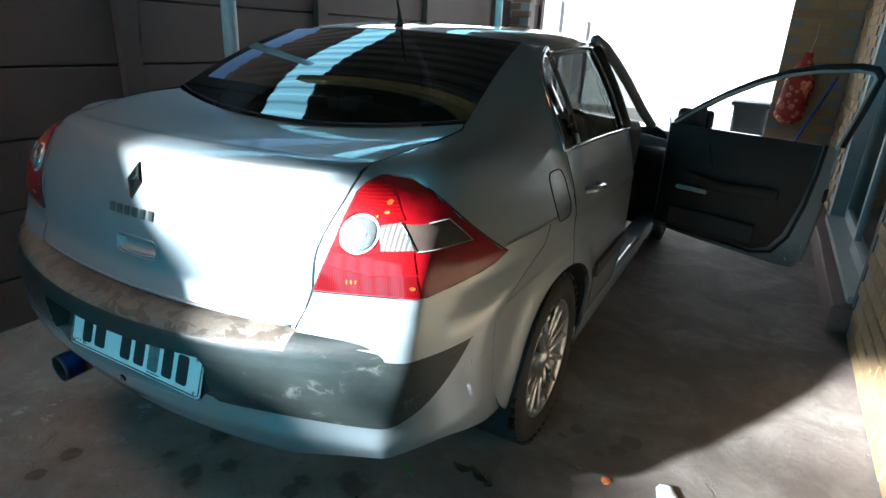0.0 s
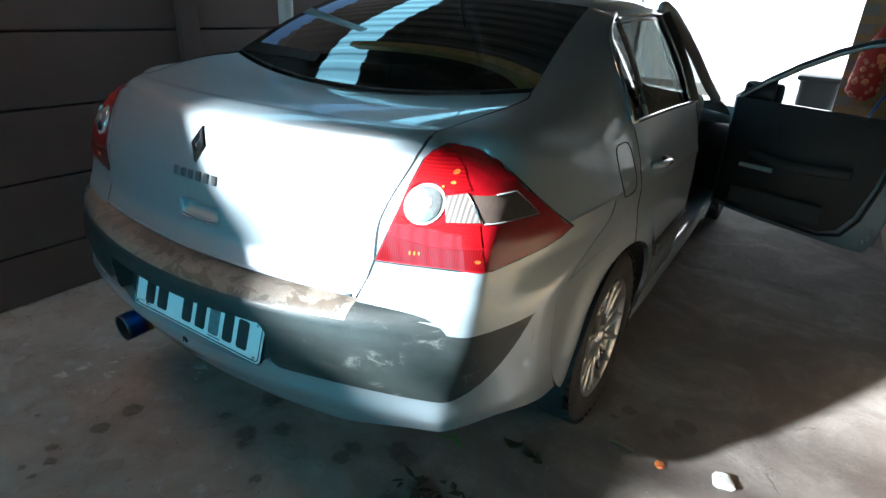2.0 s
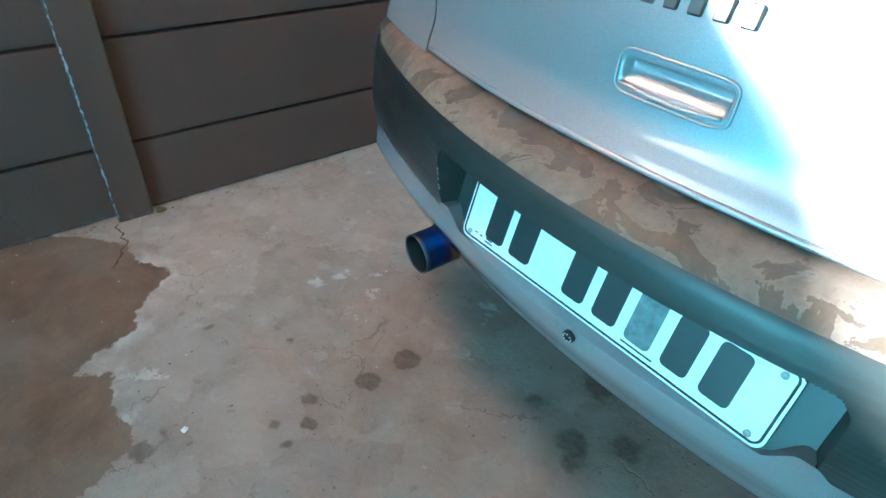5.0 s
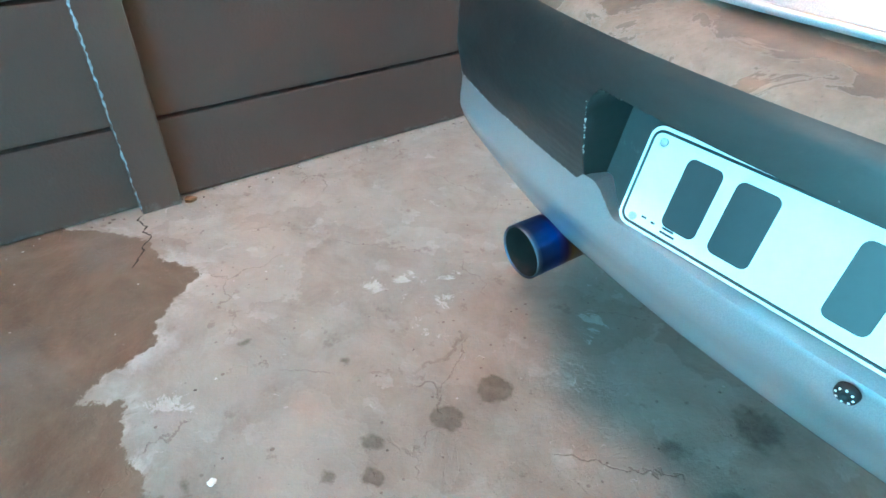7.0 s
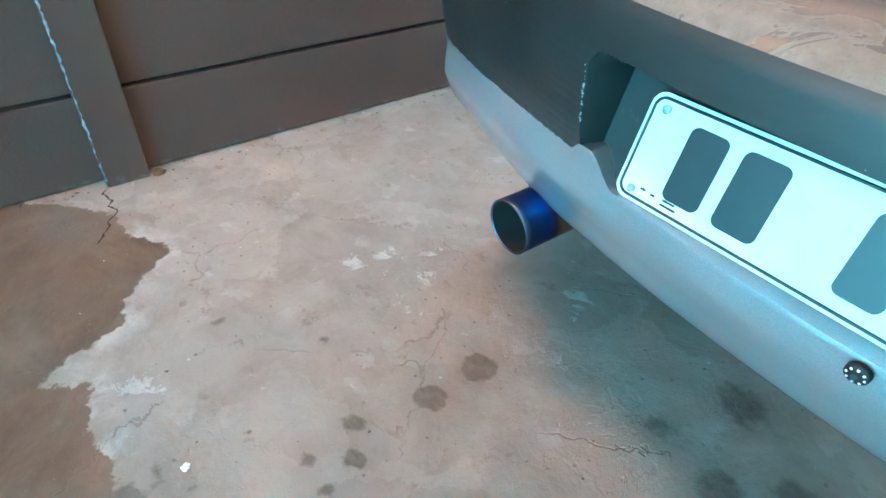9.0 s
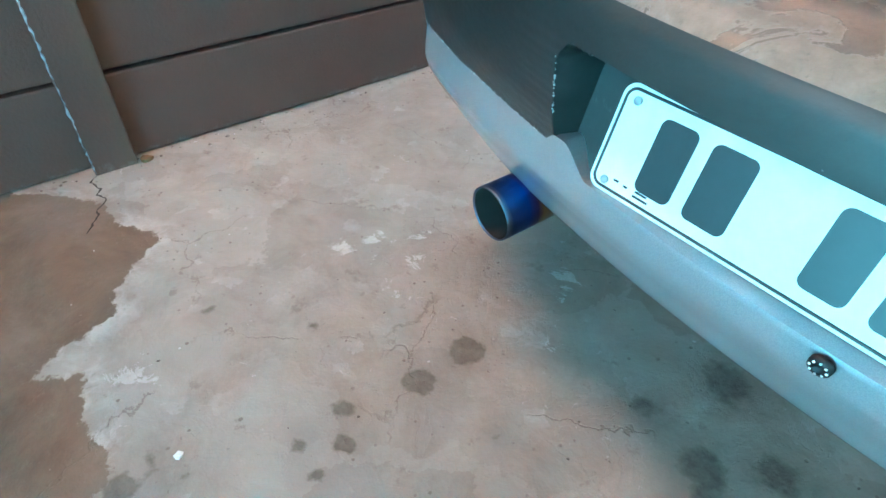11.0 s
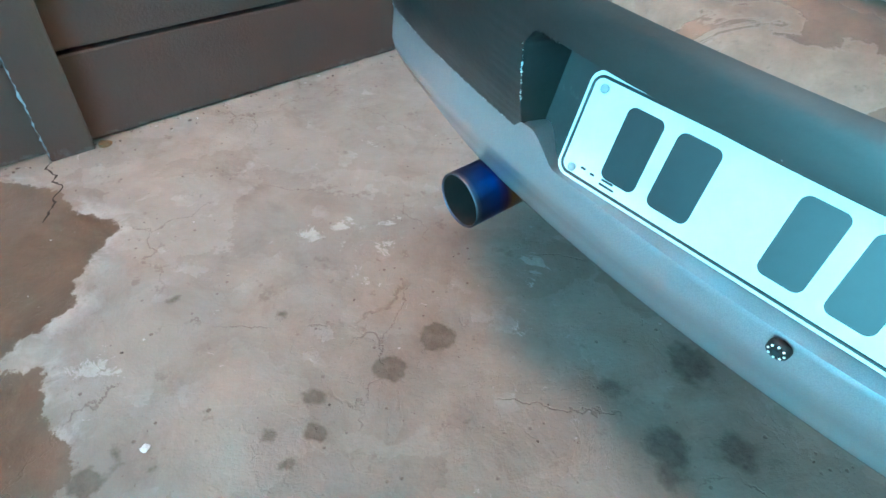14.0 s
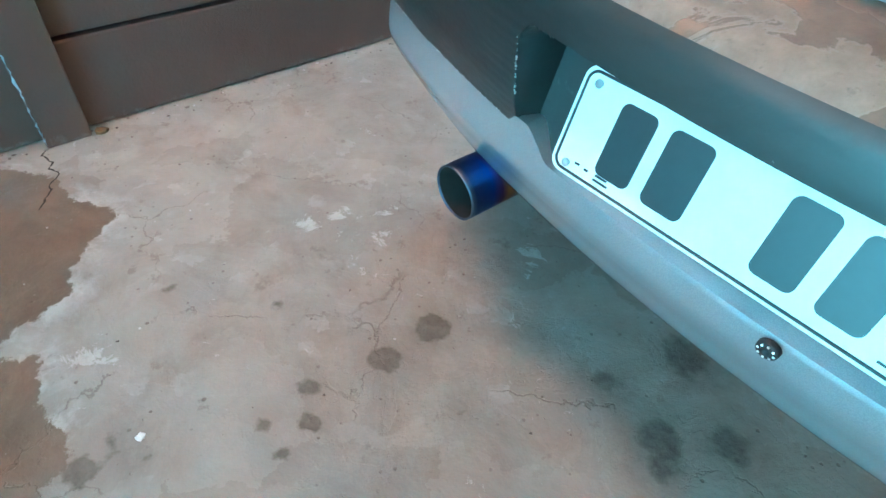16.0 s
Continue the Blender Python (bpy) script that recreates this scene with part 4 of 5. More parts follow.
for sd in (-1, 1):
    M = Matrix.Diagonal((sd, 1, 1, 1))
    # one skin from the lamp over the shoulder up to the roof
    stations = [0.0, 0.18, 0.34, 0.46, 0.56, 0.70, 0.78, 1.0]
    side_pt = lambda y, z: Vector((side_x(z, y), y, z))
    inner = [deck(1, 0.0), deck(1, 0.30), deck(1, 0.62), deck(1, 0.88), rear_window(1.0, 0.0), rear_window(1.0, 0.30), rear_window(1.0, 0.48), rear_window(1.0, 1.0)]
    outer = [at_x(0.598, 1.074), at_x(0.705, 1.050), at_x(0.789, 0.972), at_x(0.836, 0.874), side_pt(0.803, 0.878), side_pt(1.045, 0.905), side_pt(1.045, 1.045), window_edge(1.0)]
    def along(points, t):
        i = max(k for k in range(len(stations) - 1) if stations[k] <= t + 1e-9)
        f = min(1.0, (t - stations[i]) / (stations[i + 1] - stations[i]))
        if points is inner and i < 3:
            return deck(1, (0.0, 0.30, 0.62, 0.88)[i] + ((0.30, 0.62, 0.88, 1.0)[i] - (0.0, 0.30, 0.62, 0.88)[i]) * f) + Vector((0.003, 0, 0))
        if points is inner and i > 3:
            v0 = (0.0, 0.30, 0.48, 1.0)
            return rear_window(1.0, v0[i - 4] + (v0[i - 3] - v0[i - 4]) * f)
        if points is outer and i == 6:
            return window_edge(f) if f > 0 else points[6]
        if points is outer and i < 3:
            xz = ((0.598, 1.074), (0.628, 1.078), (0.662, 1.067), (0.705, 1.048), (0.750, 1.017), (0.787, 0.972), (0.814, 0.925), (0.836, 0.872))
            k = min(6, int(t / 0.46 * 7))
            g = t / 0.46 * 7 - k
            return at_x(xz[k][0] + (xz[k + 1][0] - xz[k][0]) * g, xz[k][1] + (xz[k + 1][1] - xz[k][1]) * g, -0.001)
        if points is outer and i == 3:
            s0 = s_at(TAIL, 0.836, 0.872)
            return outline(TAIL, s0 + (1 - s0) * f, 0.872 + 0.006 * f) - Vector((0.0008, 0, 0))
        if points is outer and i in (4, 5):
            p = points[i].lerp(points[i + 1], f)
            return side_pt(p.y, p.z)
        return points[i].lerp(points[i + 1], f)
    nt, nv = 72, 26
    pts = np.zeros((nt + 1, nv + 1, 3))
    for i, t in enumerate(lin(0, 1, nt)):
        p, q = along(inner, t), along(outer, t)
        round_ = 0.42 * smooth01(0.0, 0.2, t) * (1 - 0.75 * smooth01(0.5, 0.85, t))
        for j, v in enumerate(lin(0, 1, nv)):
            m = p.lerp(q, v)
            ang = v * math.pi / 2
            ell = Vector((p.x + (q.x - p.x) * math.sin(ang), p.y + (q.y - p.y) * v, q.z + (p.z - q.z) * math.cos(ang)))
            pts[i, j] = m.lerp(ell, round_)
    for _ in range(160):
        mid = 0.25 * (pts[:-2, 1:-1] + pts[2:, 1:-1] + pts[1:-1, :-2] + pts[1:-1, 2:])
        pts[1:-1, 1:-1] = pts[1:-1, 1:-1] * 0.6 + mid * 0.4
    # keep the skin slightly full, as pressed steel is
    for i in range(1, nt):
        t = i / nt
        full = 0.030 * smooth01(0.0, 0.25, t) * (1 - 0.6 * smooth01(0.55, 0.95, t))
        for j in range(1, nv):
            pts[i, j] += np.array((0.66, -0.20, 0.72)) * full * math.sin(math.pi * j / nv)
    part("rear_pillar", grid(lambda i, j: M @ Vector(pts[i, j]), list(range(nt + 1)), list(range(nv + 1)), flip=sd > 0), PAINT, car)
    def cant(u, v):
        y = 1.34 + 0.80 * u
        a = Vector((curve(RAIL_X, y)[0], y, RAILTOP(y)))
        b = a + Vector((0.022, -0.005, -0.030))
        return M @ a.lerp(b, v)
    rail = part("roof_rail", grid(cant, lin(0, 1, 30), lin(0, 1, 4), flip=sd > 0), PAINT, car)
    def side_glass(y0, y1, rear=False):
        def f(u, v):
            y = y0 + (y1 - y0) * u
            a = Vector((side_x(belt(y), y) - 0.012, y, belt(y) - 0.004))
            yt = max(1.30, y) if rear else y
            b = Vector((curve(RAIL_X, yt)[0] + 0.020, yt, RAILTOP(yt) - 0.024))
            if rear and u == 0 or (rear and y < 1.30):
                e = window_edge(v) + Vector((-0.006, 0.004, 0))
                w = max(0.0, 1 - u * (y1 - y0) / 0.30)
                p = a.lerp(b, v)
                return M @ (p * (1 - w) + e * w)
            return M @ a.lerp(b, v)
        return f
    part("door_window", grid(side_glass(1.03, 1.86, True), lin(0, 1, 24), lin(0, 1, 14)), SIDE_GLASS, car, "tinted rear side window")
    if sd < 0:
        part("door_window", grid(side_glass(1.94, 2.28), lin(0, 1, 6), lin(0, 1, 4)), SIDE_GLASS, car)
    # pillars, dividers and bright trim
    def post(yb_, yt_, w, mat, name, r):
        a = Vector((side_x(belt(yb_), yb_) - 0.006, yb_, belt(yb_)))
        b = Vector((curve(RAIL_X, yt_)[0] + 0.022, yt_, RAILTOP(yt_) - 0.02))
        pts = [M @ (a.lerp(b, t) + Vector((0.012, 0, 0)) * math.sin(math.pi * t)) for t in lin(0, 1, 8)]
        return part(name, tube(pts, r, 8), mat, car)
    post(1.20, 1.36, 0.02, ALLOY, "window_divider", 0.009)
    post(1.855, 1.875, 0.02, CHROME, "pillar_trim", 0.007)
    post(1.90, 1.93, 0.05, TRIM, "centre_pillar", 0.030)
    edge = [M @ (window_edge(v) + Vector((0.004, -0.004, 0.004))) for v in lin(0, 1, 14)]
    top = [M @ Vector((curve(RAIL_X, y)[0] + 0.024, y, RAILTOP(y) - 0.022)) for y in lin(1.36, 1.93, 10)]
    part("window_trim", tube(edge + top, 0.007, 8), CHROME, car, "bright window surround")
    inset = [p + M.to_3x3() @ Vector((-0.004, 0.020, -0.004)) for p in edge[:-1]] + [p + M.to_3x3() @ Vector((0.004, 0.0, -0.018)) for p in top]
    part("window_trim", tube(inset, 0.0045, 8), CHROME, car, "bright inner window surround")
    part("window_trim", tube([M @ Vector((side_x(belt(y), y) + 0.002, y, belt(y) + 0.004)) for y in lin(1.03, 1.92, 16)], 0.007, 8), CHROME, car, "bright waistline strip")
    apil = [M @ Vector(p) for p in ((0.590, 2.05, 1.392), (0.594, 2.25, 1.355), (0.615, 2.42, 1.285), (0.660, 2.60, 1.170), (0.712, 2.76, 1.040), (0.765, 2.90, 0.93))]
    part("front_pillar", tube(apil, 0.028, 12), PAINT, car)
    part("shut_line", tube([M @ (deck(1, u) + Vector((0.0015, 0.01 * u * u, 0.006 * u * u - 0.0012))) for u in lin(0, 1, 24)], 0.0018, 6), BLACK, lid_ob)
    # inside of the lid gap
    zs = lin(0.745, 1.098, 30)
    lx = lambda z: 0.508 + 0.024 * min(1.0, max(0.0, (z - 0.745) / 0.09)) + 0.042 * smooth01(0.90, 1.09, z)
    part("shut_line", tube([M @ at_x(lx(z), z, -0.0035) for z in zs], 0.0032, 6), BLACK, lid_ob)

# fuel flap, laid on the finished skin
skin_v, skin_f = [], []
for o in car.children:
    if o.name.split(".")[0] in ("rear_pillar", "quarter_panel"):
        base = len(skin_v)
        skin_v += [v.co.copy() for v in o.data.vertices]
        skin_f += [[base + i for i in f.vertices] for f in o.data.polygons]
tree = BVHTree.FromPolygons(skin_v, skin_f)
ring = []
for a in lin(0, 2 * math.pi, 48):
    y = 0.935 + 0.066 * math.copysign(abs(math.cos(a)) ** 0.5, math.cos(a))
    z = 0.935 + 0.074 * math.copysign(abs(math.sin(a)) ** 0.5, math.sin(a))
    hit = tree.ray_cast(Vector((1.5, y, z)), Vector((-1, 0, 0)))[0]
    if hit is not None:
        ring.append(hit - Vector((0.0004, 0, 0)))
part("fuel_flap", tube(ring, 0.0026, 6, cap=False), BLACK, car, "thin shut line of the fuel flap")

# underside, so that no light comes up through the cabin
part("floor_pan", box(-0.60, 0.60, 0.45, 4.20, 0.22, 0.27, 0.01), BLACK, car)
part("bulkhead", box(-0.70, 0.70, 0.95, 1.0, 0.27, 0.95, 0.01), BLACK, car)
part("parcel_shelf", box(-0.58, 0.58, 0.66, 1.30, 1.02, 1.05, 0.008), FABRIC, car)
part("dashboard", box(-0.68, 0.68, 2.70, 3.10, 0.62, 0.93, 0.05, 3), FABRIC, car)


def seat(x0, x1, y, back):
    a = part("seat", box(x0, x1, y, y + 0.52, 0.30, 0.52, 0.05, 3), SEAT, car)
    bk = box(x0, x1, -0.07, 0.07, 0.0, back, 0.05, 3)
    part("seat_back", bk, SEAT, a, m=pose(0, y - 0.02, 0.48, 12))
    w = x1 - x0
    for c in ([(x0 + x1) / 2] if w < 0.7 else [x0 + 0.25, x1 - 0.25]):
        part("headrest", box(c - 0.13, c + 0.13, -0.05, 0.05, back - 0.02, back + 0.17, 0.04, 3), SEAT, a, m=pose(0, y - 0.02, 0.48, 12))


seat(-0.62, 0.62, 1.25, 0.50)
seat(0.14, 0.60, 1.98, 0.56)
seat(-0.60, -0.14, 1.98, 0.56)
wheel_s = bmesh.new()
ring = [(0.36 + 0.18 * math.cos(a), 2.60 - 0.05 * math.sin(a), 0.84 + 0.17 * math.sin(a)) for a in lin(0, 2 * math.pi, 32)]
part("steering_wheel", tube(ring, 0.014, 8, wheel_s, cap=False), BLACK, car)


# ---- wheels
def wheel(name, m):
    w = part(name, lathe([(0.215, -0.085), (0.225, -0.098), (0.275, -0.103), (0.300, -0.092), (0.314, -0.070), (WR, -0.03), (WR, 0.03), (0.314, 0.070), (0.300, 0.092), (0.275, 0.103), (0.225, 0.098), (0.215, 0.085)], 56), TYRE, car)
    w.matrix_basis = m
    block = bpy.data.meshes.get("tread_block") or box(-0.005, 0.005, -0.010, 0.010, -0.022, 0.022, 0.002, 1)
    for k in range(48):
        a = 2 * math.pi * k / 48
        for zc in (-0.075, 0.075):
            mm = Matrix.Rotation(a, 4, 'Z') @ Matrix.Translation((0.311, 0, zc))
            if isinstance(block, bmesh.types.BMesh):
                first = part("tread_block", block, TYRE, w, "", False, mm)
                block = first.data
            else:
                ob = new("tread_block", block)
                ob.parent, ob.matrix_basis = w, mm
    rim = part("rim", lathe([(0.215, 0.085), (0.218, 0.094), (0.205, 0.095), (0.195, 0.080), (0.190, 0.02), (0.185, -0.08)], 48), ALLOY, w, "silver alloy rim")
    part("brake_disc", lathe([(0.0, -0.01), (0.135, -0.01), (0.135, 0.005), (0.0, 0.005)], 32), plain("disc_steel", (0.18, 0.17, 0.16), 0.5, 0.8), w)
    for k in range(7):
        a = 2 * math.pi * k / 7
        bm = bmesh.new()
        for off in (-1, 1):
            pr = [(0.045, 0.020 * off * 0.8, 0.070), (0.11, 0.024 * off, 0.074), (0.170, 0.034 * off, 0.080), (0.200, 0.046 * off, 0.084)]
            tube(pr, 0.013, 8, bm)
        f = [bm.verts.new(v) for v in ((0.05, -0.016, 0.066), (0.19, -0.038, 0.072), (0.19, 0.038, 0.072), (0.05, 0.016, 0.066))]
        bm.faces.new(f)
        bmesh.ops.rotate(bm, verts=bm.verts, matrix=Matrix.Rotation(a, 3, 'Z'))
        part("spoke", bm, ALLOY, w)
    part("hub_cap", lathe([(0.0, 0.092), (0.02, 0.091), (0.034, 0.084), (0.05, 0.070), (0.055, 0.04)], 28), ALLOY, w)
    return w


for cy, cx in WHEELS:
    for sd in (-1, 1):
        wheel("wheel", pose(sd * cx, cy, WR, 0, 90 * sd, 0))


# ---- tail lamps
def lamp_patch(poly, out, material, parent, name, side, label="", dome=0.0):
    """A piece of lamp lens over the skin: poly of (x, z) on one side, proud by out."""
    pts = []
    for (xa, za), (xb, zb) in zip(poly, poly[1:] + poly[:1]):
        n = max(1, int(math.hypot(xb - xa, zb - za) / 0.010))
        pts += [(xa + (xb - xa) * i / n, za + (zb - za) * i / n) for i in range(n)]
    bm = bmesh.new()
    vs = [bm.verts.new((x, 0, z)) for x, z in pts]
    es = [bm.edges.new((a, b)) for a, b in zip(vs, vs[1:] + vs[:1])]
    bmesh.ops.triangle_fill(bm, use_beauty=True, edges=es)
    for _ in range(6):
        at = {v: at_x(v.co.x, v.co.z) for v in bm.verts}
        long = [e for e in bm.edges if (at[e.verts[0]] - at[e.verts[1]]).length > 0.013]
        if not long:
            break
        bmesh.ops.subdivide_edges(bm, edges=long, cuts=1)
        bmesh.ops.triangulate(bm, faces=bm.faces[:])
    edge = [e for e in bm.edges if e.is_boundary]
    cx, cz = sum(p[0] for p in pts) / len(pts), sum(p[1] for p in pts) / len(pts)
    r = max(math.hypot(p[0] - cx, p[1] - cz) for p in pts)
    for v in bm.verts:
        o = out + dome * math.sqrt(max(0.0, 1 - (math.hypot(v.co.x - cx, v.co.z - cz) / r) ** 2))
        v.co = at_x(v.co.x, v.co.z, o)
    ext = bmesh.ops.extrude_edge_only(bm, edges=edge)["geom"]
    for v in ext:
        if isinstance(v, bmesh.types.BMVert):
            v.co += Vector((-0.006, 0.008, 0))
    if side < 0:
        for v in bm.verts:
            v.co.x = -v.co.x
    bmesh.ops.recalc_face_normals(bm, faces=bm.faces)
    return sharp(part(name, bm, material, parent, label), 40)


LAMP = [(0.534, 0.833), (0.555, 0.896), (0.570, 0.953), (0.578, 1.005), (0.587, 1.052), (0.596, 1.070), (0.608, 1.081), (0.628, 1.078), (0.662, 1.067), (0.705, 1.048), (0.750, 1.017), (0.787, 0.972), (0.814, 0.925), (0.835, 0.871),
        (0.827, 0.857), (0.816, 0.849), (0.796, 0.846), (0.775, 0.844), (0.722, 0.843), (0.659, 0.840), (0.593, 0.836)]


def ring_of(cx, cz, rx, rz, n=24):
    return [(cx + rx * math.cos(2 * math.pi * k / n), cz + rz * math.sin(2 * math.pi * k / n)) for k in range(n)]


for sd in (-1, 1):
    lamp = lamp_patch(LAMP, 0.003, DEEP_RED, car, "tail_lamp", sd, "red tail lamp with clear round lens")
    lamp_patch([(0.582, 0.997), (0.590, 1.049), (0.601, 1.066), (0.612, 1.076), (0.626, 1.072), (0.670, 1.043), (0.704, 1.005), (0.673, 0.998), (0.655, 1.009), (0.625, 1.016), (0.600, 1.012)], 0.0055, RED, lamp, "brake_lens", sd, "bright red ribbed lens")
    lamp_patch([(0.560, 0.902), (0.569, 0.936), (0.581, 0.940), (0.600, 0.929), (0.622, 0.923), (0.650, 0.927), (0.672, 0.936), (0.742, 0.942), (0.756, 0.900), (0.660, 0.890)], 0.0055, RED, lamp, "tail_lens", sd)
    lamp_patch([(0.541, 0.840), (0.556, 0.897), (0.661, 0.885), (0.757, 0.895), (0.768, 0.849), (0.658, 0.845)], 0.0048, FOG, lamp, "fog_lens", sd, "dark red lower lens")
    lamp_patch(ring_of(0.622, 0.969, 0.043, 0.041, 32), 0.006, CLEAR, lamp, "reversing_bezel", sd, "pale lens ring")
    bowl = lamp_patch(ring_of(0.622, 0.969, 0.036, 0.0345, 32), 0.0075, REFLECTOR, lamp, "reversing_lens", sd, "clear round lens over a bright reflector", 0.006)
    lamp_patch(ring_of(0.628, 0.972, 0.011, 0.0105, 20), 0.0135, CLEAR, bowl, "bulb", sd, "", 0.003)
    lamp_patch([(0.661, 0.990), (0.700, 0.998), (0.742, 0.946), (0.676, 0.940), (0.668, 0.963)], 0.006, RIBBED, lamp, "indicator_lens", sd, "clear ribbed lens")
    lamp_patch([(0.702, 0.996), (0.743, 0.993), (0.762, 0.993), (0.781, 0.968), (0.798, 0.937), (0.769, 0.944), (0.745, 0.945)], 0.005, SMOKE, lamp, "marker_lens", sd, "smoky brown lens")
    bar = [at_x(x, z, 0.0075) for x, z in ((0.700, 0.999), (0.722, 0.974), (0.745, 0.943))]
    part("lens_divider", tube([Vector((p.x * sd, p.y, p.z)) for p in bar], 0.0022, 6), CHROME, lamp)
    edge = [at_x(x, z, 0.0062) for x, z in ((0.745, 0.994), (0.762, 0.994), (0.781, 0.969), (0.799, 0.937), (0.769, 0.943), (0.748, 0.943))]
    part("marker_rim", tube([Vector((p.x * sd, p.y, p.z)) for p in edge], 0.0016, 6), CLEAR, lamp)
    # sun glints on the reflectors, laid on as small bright amber patches
    for x, z, w, h in ((0.662, 1.035, 0.010, 0.008), (0.666, 1.016, 0.009, 0.005), (0.754, 0.868, 0.009, 0.006), (0.612, 0.866, 0.004, 0.008), (0.622, 0.867, 0.004, 0.008), (0.632, 0.868, 0.004, 0.007), (0.649, 1.007, 0.004, 0.004)):
        lamp_patch(ring_of(x, z, w * 0.6, h * 0.6, 10), 0.0062, GLINT, lamp, "bulb_spot", sd)
    rim = [at_x(x, z, 0.001) for x, z in LAMP]
    for p in rim:
        p.x *= sd
    part("lamp_seal", tube(rim + rim[:1], 0.0028, 6, cap=False), BLACK, lamp)

# ---- lid handle rim, badge, name
hb = [at_x(x, z, 0.0015) for x, z in [(0.078 * math.copysign(abs(math.cos(a)) ** 0.28, math.cos(a)), 0.842 + 0.027 * math.copysign(abs(math.sin(a)) ** 0.35, math.sin(a))) for a in lin(0, 2 * math.pi, 48)]]
hd = part("lid_handle", tube(hb, 0.0022, 8, cap=False), PAINT, lid_ob)
part("handle_lip", tube([at_x(x, 0.8215 + 0.006 * (x / 0.07) ** 2, 0.002) for x in lin(-0.068, 0.068, 16)], 0.003, 8), PAINT, hd)

bm = bmesh.new()
def badge(k, o):
    return [bm.verts.new(at_x(-0.022 + dx * k, 1.006 + dz * k, o)) for dx, dz in ((0, 0.046), (0.0275, 0.0), (0, -0.046), (-0.0275, 0.0))]
a, b, c, d = badge(1.0, 0.001), badge(0.9, 0.007), badge(0.50, 0.007), badge(0.40, 0.002)
for u, v in ((a, b), (b, c), (c, d)):
    for i in range(4):
        bm.faces.new((u[i], u[(i + 1) % 4], v[(i + 1) % 4], v[i]))
bm.faces.new(d)
bmesh.ops.recalc_face_normals(bm, faces=bm.faces)
part("badge", bm, CHROME, lid_ob, "plain chrome diamond badge", False)
for i in range(6):
    x = -0.096 + 0.031 * i
    p = at_x(x, 0.931, 0.002)
    part("name_bar", box(-0.009, 0.009, -0.003, 0.003, -0.013, 0.013, 0.002, 1), NAMEPLATE, lid_ob, "", False, Matrix.Translation(p) @ Matrix.Rotation(radians(-12), 4, 'X'))

# lower return edge of the lid
part("lid_edge", tube([at_x(x, 0.748, 0.000) for x in lin(-0.496, 0.496, 40)], 0.0045, 8), PAINT, lid_ob)

# ---- number plate with plain bars
PT = Matrix.Translation((0, -0.004, 0.513)) @ Matrix.Rotation(radians(-17), 4, 'X')
def rounded(w, h, r, y, n=6, z0=0.0):
    pts = []
    for cx, cz, a0 in ((w / 2 - r, z0 + r, -90), (w / 2 - r, z0 + h - r, 0), (-w / 2 + r, z0 + h - r, 90), (-w / 2 + r, z0 + r, 180)):
        for k in range(n + 1):
            a = radians(a0 + 90 * k / n)
            pts.append((cx + r * math.cos(a), y, cz + r * math.sin(a)))
    return pts
def slab(w, h, r, y0, y1, z0=0.0):
    bm = bmesh.new()
    f = [bm.verts.new(p) for p in rounded(w, h, r, y0, 6, z0)]
    g = [bm.verts.new(p) for p in rounded(w, h, r, y1, 6, z0)]
    bm.faces.new(f), bm.faces.new(g[::-1])
    for i in range(len(f)):
        bm.faces.new((f[i], g[i], g[(i + 1) % len(f)], f[(i + 1) % len(f)]))
    bmesh.ops.recalc_face_normals(bm, faces=bm.faces)
    return bm
plate = part("number_plate", slab(0.536, 0.113, 0.014, -0.0015, 0.0015), WHITE, car, "white number plate with plain dark bars", False, PT)
frame_pts = [Vector(p) for p in rounded(0.526, 0.103, 0.011, -0.002, 6, 0.005)]
part("plate_border", tube(frame_pts + frame_pts[:1], 0.0016, 6, cap=False), INK, plate)
FADED = plain("faded_ink", (0.16, 0.20, 0.21), 0.5, spread=0.3, scale=80)
for x, w in ((-0.196, 0.040), (-0.139, 0.044), (-0.028, 0.040), (0.029, 0.040), (0.085, 0.040), (0.141, 0.038), (0.197, 0.040)):
    part("bar", slab(w, 0.076, 0.008, -0.0026, -0.001, 0.019), FADED if x == 0.085 else INK, plate, "", False, Matrix.Translation((x, 0, 0)))
for x, z in ((-0.248, 0.098), (-0.248, 0.013), (0.248, 0.098), (0.248, 0.013)):
    part("screw", lathe([(0.0, -0.001), (0.004, -0.0005), (0.0046, 0.002)], 12), STEEL, plate, "", True, Matrix.Translation((x, -0.003, z)) @ Matrix.Rotation(radians(90), 4, 'X'))
for x, z, w in ((-0.236, 0.016, 0.006), (-0.224, 0.015, 0.005), (-0.205, 0.016, 0.014), (-0.204, 0.011, 0.018), (0.09, 0.012, 0.05)):
    part("small_bar", slab(w, 0.0022, 0.0004, -0.0022, -0.001, z), INK, plate, "", False, Matrix.Translation((x, 0, 0)))

# ---- paint chipped from the edges beside the plate
random.seed(5)
def chips(path, r, name):
    bm = bmesh.new()
    tube(path, r, 5, bm, radii=[max(0.0001, random.uniform(-1.2, 1.0) * r) for _ in path])
    part(name, bm, bpy.data.materials.get("bare_edge") or plain("bare_edge", (0.45, 0.50, 0.50), 0.7, spread=0.3, scale=200), bpy.data.objects["bumper"], "pale chipped edge")
edge_s = s_at(BUMPER, 0.3215, 0.60)
chips([place(lambda s, z: outline(BUMPER, s, z), -edge_s, z, -0.0005) for z in lin(0.575, 0.640, 60)], 0.0016, "chipped_edge")
low = [-v for v in lin(s_at(BUMPER, 0.345, 0.60), s_at(BUMPER, 0.72, 0.60), 260)]
